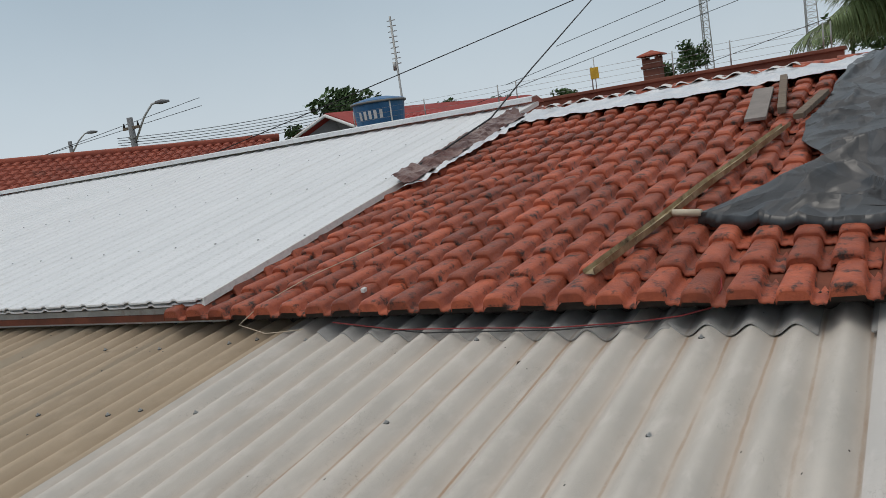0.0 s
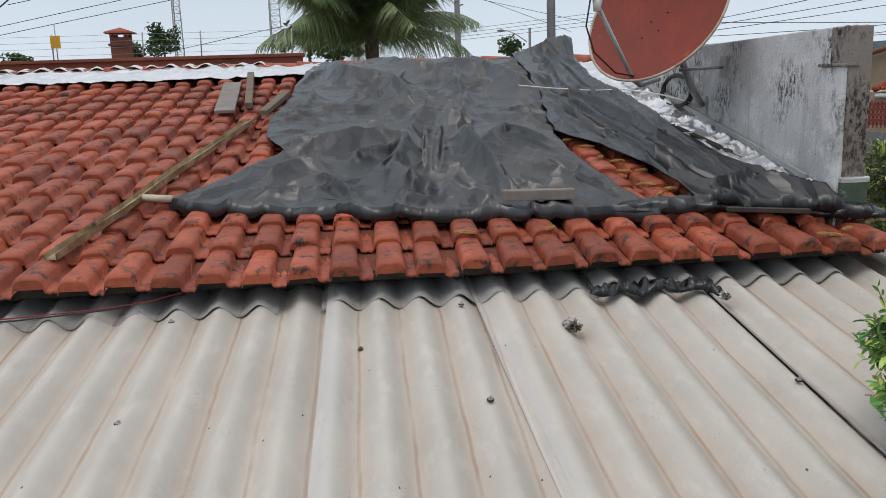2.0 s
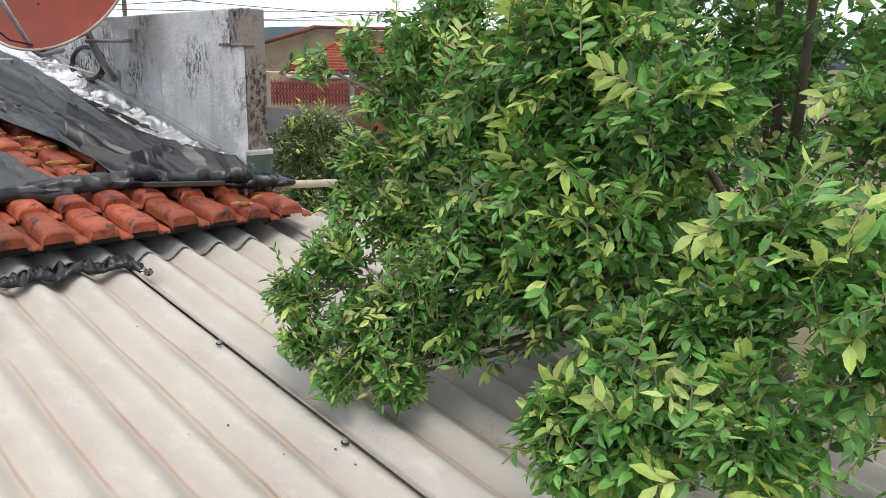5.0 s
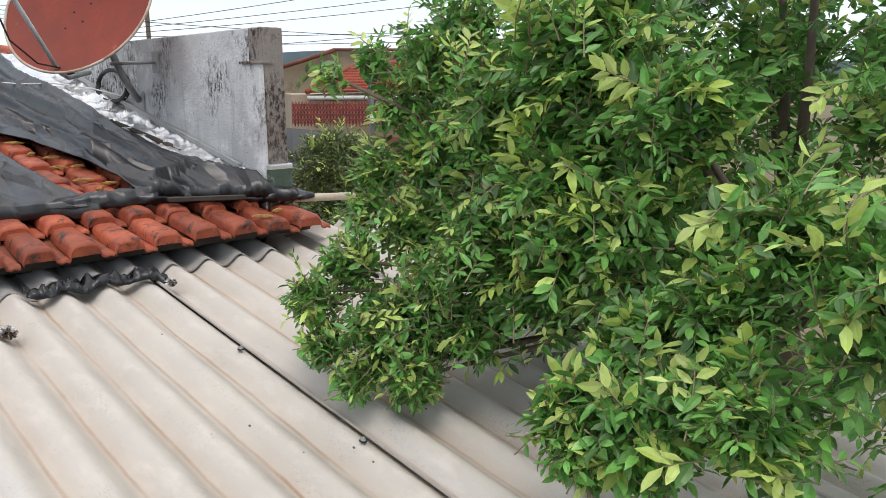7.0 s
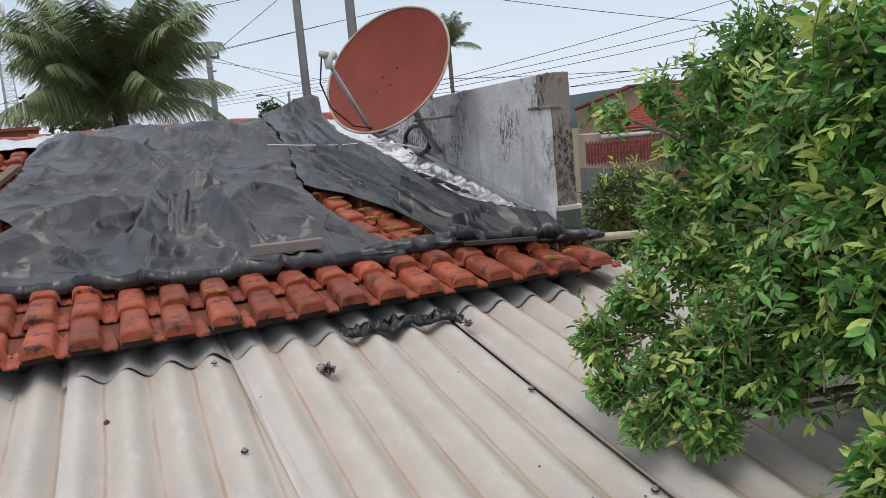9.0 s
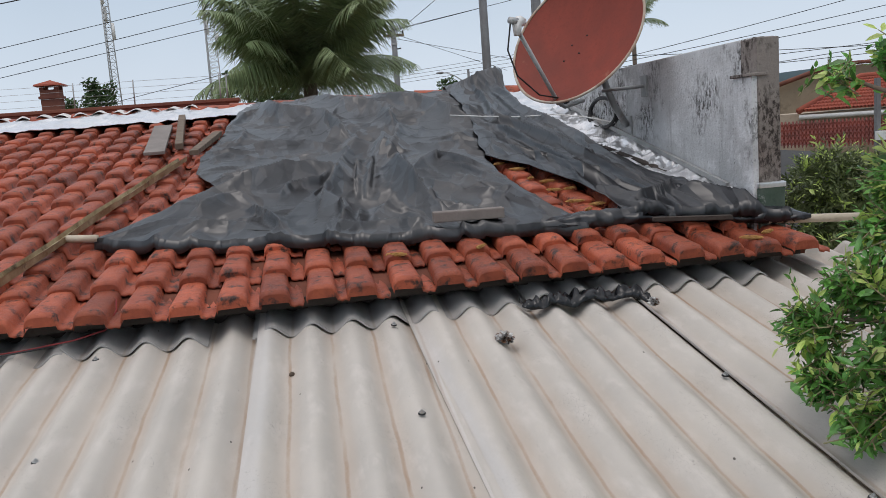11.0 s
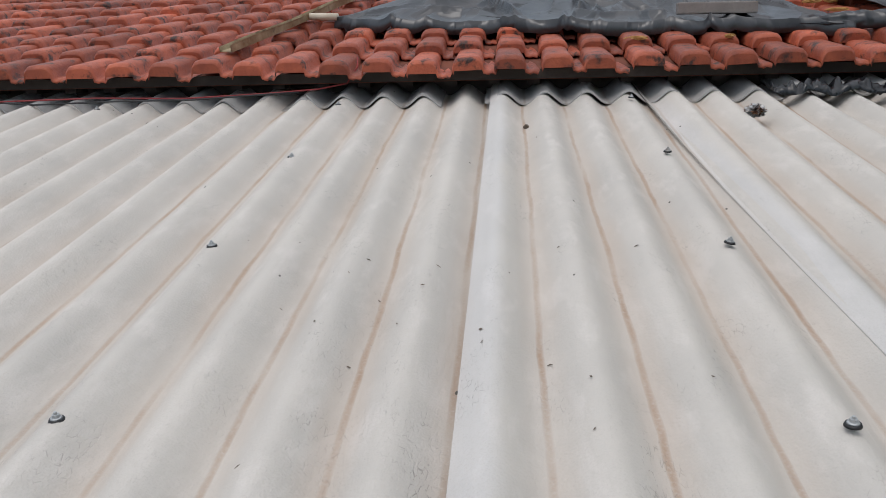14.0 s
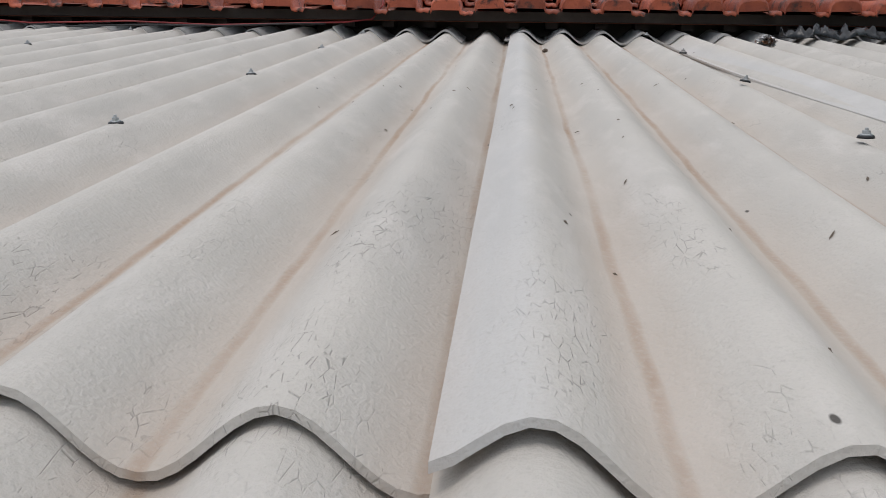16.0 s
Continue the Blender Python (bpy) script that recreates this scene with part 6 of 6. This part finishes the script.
hedge_lobes = [(seen_from(33.3, -5.7, 9.5), 0.32), (seen_from(34.6, -5.2, 9.6), 0.33), (seen_from(35.9, -5.9, 9.6), 0.3), (seen_from(33.1, -7.7, 9.5), 0.4), (seen_from(34.9, -7.9, 9.4), 0.45), (seen_from(36.4, -8.2, 9.5), 0.35), (seen_from(34.5, -10.3, 9.5), 0.6), (seen_from(37.0, -11.0, 9.5), 0.6)]
hc = seen_from(34.0, -7, 9.8)
mango = thing("mango_tree", (hc.x, hc.y, GROUND), "dense small mango tree with long narrow leaves", "tree")
cloud, mtw = leaf_cloud([(p.x, p.y, p.z, rad, 0.9, 230) for p, rad in hedge_lobes], 21, leaf=0.075, per=9, width=0.26)
under(tagged(piece("leaves", *cloud["dark"], M_MANGO, None, "long narrow dull green leaves"), kind="stuff"), mango)
under(tagged(piece("young_leaves", *cloud["pale"], M_LEAF_PALE, None, "pale young leaves"), kind="stuff"), mango)
under(rod("trunk", [(hc.x, hc.y, GROUND), (hc.x, hc.y + 0.05, -1.2), hc], [0.12, 0.09, 0.04], M_BARK), mango)

# ---- houses beyond the parapet ----
right_house = thing("neighbour_house", (0, 0, 0), "plastered neighbour house with red tiled hip roof and veranda", "house")


def hip_slope(name, eave_l, eave_r, ridge_l, ridge_r, label, rows=9, cols=60):
    """A far tiled slope between an eave and a shorter ridge: rounded columns and a step at every course."""
    shape = [(0.0, 0.0), (0.14, 0.045), (0.4, 0.06), (0.62, 0.045), (0.72, 0.0)]
    vs, fs, w = [], [], cols * 5
    for r in range(rows):
        for e, lift in ((0.0, 0.025), (1.0, -0.012)):
            v = (r + e) / rows
            for i in range(cols):
                for f, h in shape:
                    u = (i + f) / cols
                    vs.append(eave_l.lerp(eave_r, u).lerp(ridge_l.lerp(ridge_r, u), v) + Vector((0, 0, h + lift)))
    for r in range(2 * rows - 1):
        for i in range(w - 1):
            fs.append((r * w + i, r * w + i + 1, (r + 1) * w + i + 1, (r + 1) * w + i))
    return piece(name, vs, fs, M_TILE_FAR, right_house, label)


main_l, main_r, top_l, top_r = seen_from(32.6, -0.8, 19.2), seen_from(46, -0.85, 19.2), seen_from(36.07, 1.05, 21.6), seen_from(46, 1.05, 21.6)
hip_slope("main_roof", main_l, main_r, top_l, top_r, "weathered orange-red tiled hip slope", 10, 66)
rod("hip_cap", [main_l + Vector((0, 0, 0.05)), top_l + Vector((0, 0, 0.06)), top_r + Vector((0, 0, 0.06))], 0.07, M_TILE_FAR, right_house, "row of rounded hip and ridge tiles")
rod("fascia", [seen_from(32.6, -1.06, 19.25), seen_from(46, -1.1, 19.25)], 0.05, M_PAINT, right_house, "white painted fascia board")
hip_slope("veranda_roof", seen_from(31.5, -3.05, 17.7), seen_from(46, -3.25, 17.7), seen_from(31.5, -1.4, 18.9), seen_from(46, -1.55, 18.9), "lower dark red tiled veranda slope", 5, 66).data.materials[0] = M_TILE_OLD
c0, c1 = seen_from(31.5, -3.0, 19.5), seen_from(46, -3.0, 19.5)
piece("front_wall", [(x + k, y + 2 * k, z) for k in (0, 1) for x, y, z in ((c0.x, c0.y, GROUND), (c1.x, c1.y, GROUND), (c1.x, c1.y, 0.72), (c0.x, c0.y, 0.72))],
      [(0, 1, 2, 3), (5, 4, 7, 6), (4, 0, 3, 7), (1, 5, 6, 2), (3, 2, 6, 7)], M_PLASTER, right_house, "orange-beige plastered wall")
M_SHED = surface("weathered_beige_wall", (0.34, 0.27, 0.19), (0.26, 0.2, 0.14), 0.8, 0.9, 12.0, 0.1, 0, (0.14, 0.11, 0.08), (0.55, 0.75), dirt_scale=1.0)
shed = thing("shed", (0, 0, 0), "long beige plastered building with a low dark roofline", "building")
q0, q1, qm = seen_from(31.0, 0.9, 36), seen_from(48, 1.9, 35), seen_from(34.4, 2.0, 35.5)
piece("wall", [(q0.x, q0.y, GROUND), (q1.x, q1.y, GROUND), (q1.x, q1.y, q1.z), (qm.x, qm.y, qm.z), (q0.x, q0.y, q0.z)] + [(v[0] + 2.5, v[1] + 4, v[2]) for v in
      ((q0.x, q0.y, GROUND), (q1.x, q1.y, GROUND), (q1.x, q1.y, q1.z), (qm.x, qm.y, qm.z), (q0.x, q0.y, q0.z))],
      [(0, 1, 2, 3, 4), (9, 8, 7, 6, 5), (0, 4, 9, 5), (4, 3, 8, 9), (3, 2, 7, 8), (1, 6, 7, 2)], M_SHED, shed)
rod("roof_edge", [q0 + Vector((-0.2, -0.2, 0.05)), qm + Vector((0, -0.2, 0.08))], 0.09, M_BRICK, shed, "dull red roof edge")
rod("roof_edge", [qm + Vector((0, -0.2, 0.08)), q1 + Vector((0, -0.2, 0.05))], 0.07, M_BRICK, shed, "dull red roof edge")
# low yard wall and gate pillars between the mango tree and the houses
y0, y1 = seen_from(31.5, -3.1, 14.2), seen_from(37.1, -3.7, 14)
tagged(piece("yard_wall", [(y0.x, y0.y, GROUND), (y1.x, y1.y, GROUND), (y1.x, y1.y, y1.z), (y0.x, y0.y, y0.z), (y0.x, y0.y + 0.2, GROUND), (y1.x, y1.y + 0.2, GROUND), (y1.x, y1.y + 0.2, y1.z), (y0.x, y0.y + 0.2, y0.z)],
      [(0, 1, 2, 3), (5, 4, 7, 6), (4, 0, 3, 7), (1, 5, 6, 2), (3, 2, 6, 7)], M_POLE), "grey plastered yard wall behind the mango tree", "wall")
o0, o1 = seen_from(37.0, -3.8, 14.1), seen_from(44, -3.9, 14.1)
tagged(piece("yard_wall", [(x, y + k, z) for k in (0, 0.2) for x, y, z in ((o0.x, o0.y, GROUND), (o1.x, o1.y, GROUND), (o1.x, o1.y, o1.z), (o0.x, o0.y, o0.z))],
             [(0, 1, 2, 3), (5, 4, 7, 6), (4, 0, 3, 7), (1, 5, 6, 2), (3, 2, 6, 7)], M_BRICK), "orange-brown brick yard wall beside the gate post", "wall")
mp = seen_from(36.95, -3.0, 13.3)
meter_post = thing("meter_post", (mp.x, mp.y, GROUND), "slim concrete electricity post with a pale meter box", "post")
part("shaft", box_bm(-0.032, 0.032, -0.032, 0.032, 0, seen_from(36.95, 0.9, 13.3).z - GROUND, 0.008), M_POLE, meter_post)
part("meter_box", box_bm(-0.06, 0.06, -0.1, -0.03, 3.64, 3.77, 0.008), M_PAINT, meter_post, "pale plastic meter box")
for az in (36.55, 37.6):
    wp = seen_from(az, -4.95, 13.9)
    vent = thing("wall_box", (wp.x, wp.y, wp.z), "small pale framed box on the yard wall", "wall box", "boxes on the yard wall")
    part("frame", box_bm(-0.07, 0.07, 0.0, 0.08, -0.11, 0.11, 0.006), M_PAINT, vent)
    part("inset", box_bm(-0.045, 0.045, -0.012, 0.0, -0.08, 0.08, 0.003), M_POLE, vent, "grey inset panel")
# a low blue-grey hill range on the horizon
hv, hf = [], []
for i in range(121):
    az = -70 + 170 * i / 120
    p = seen_from(az, 0, 900)
    hgt = 1.0 + 900 * math.tan(radians(1.0 + 1.1 * math.exp(-((az - 33) / 9) ** 2) + 0.3 * noise.noise((az * 0.09, 0, 0)) + 0.12 * noise.noise((az * 0.5, 3, 0))))
    o = (p - Vector((0, 0, 0))).normalized() * 250
    hv += [(p.x, p.y, GROUND), (p.x, p.y, hgt), (p.x + o.x, p.y + o.y, GROUND)]
for i in range(120):
    hf += [(3 * i, 3 * i + 3, 3 * i + 4, 3 * i + 1), (3 * i + 1, 3 * i + 4, 3 * i + 5, 3 * i + 2)]
tagged(piece("backdrop_hills", hv, hf, M_HILL, None, "", True), "low blue-grey wooded hills on the horizon", "hills", kind="structure")
# plain yard wall that closes the place
tagged(part("wall_yard", box_bm(-12, 9, -9.2, -9.0, GROUND, 0.2), M_PLASTER), "plain plastered yard wall", "wall", kind="structure")
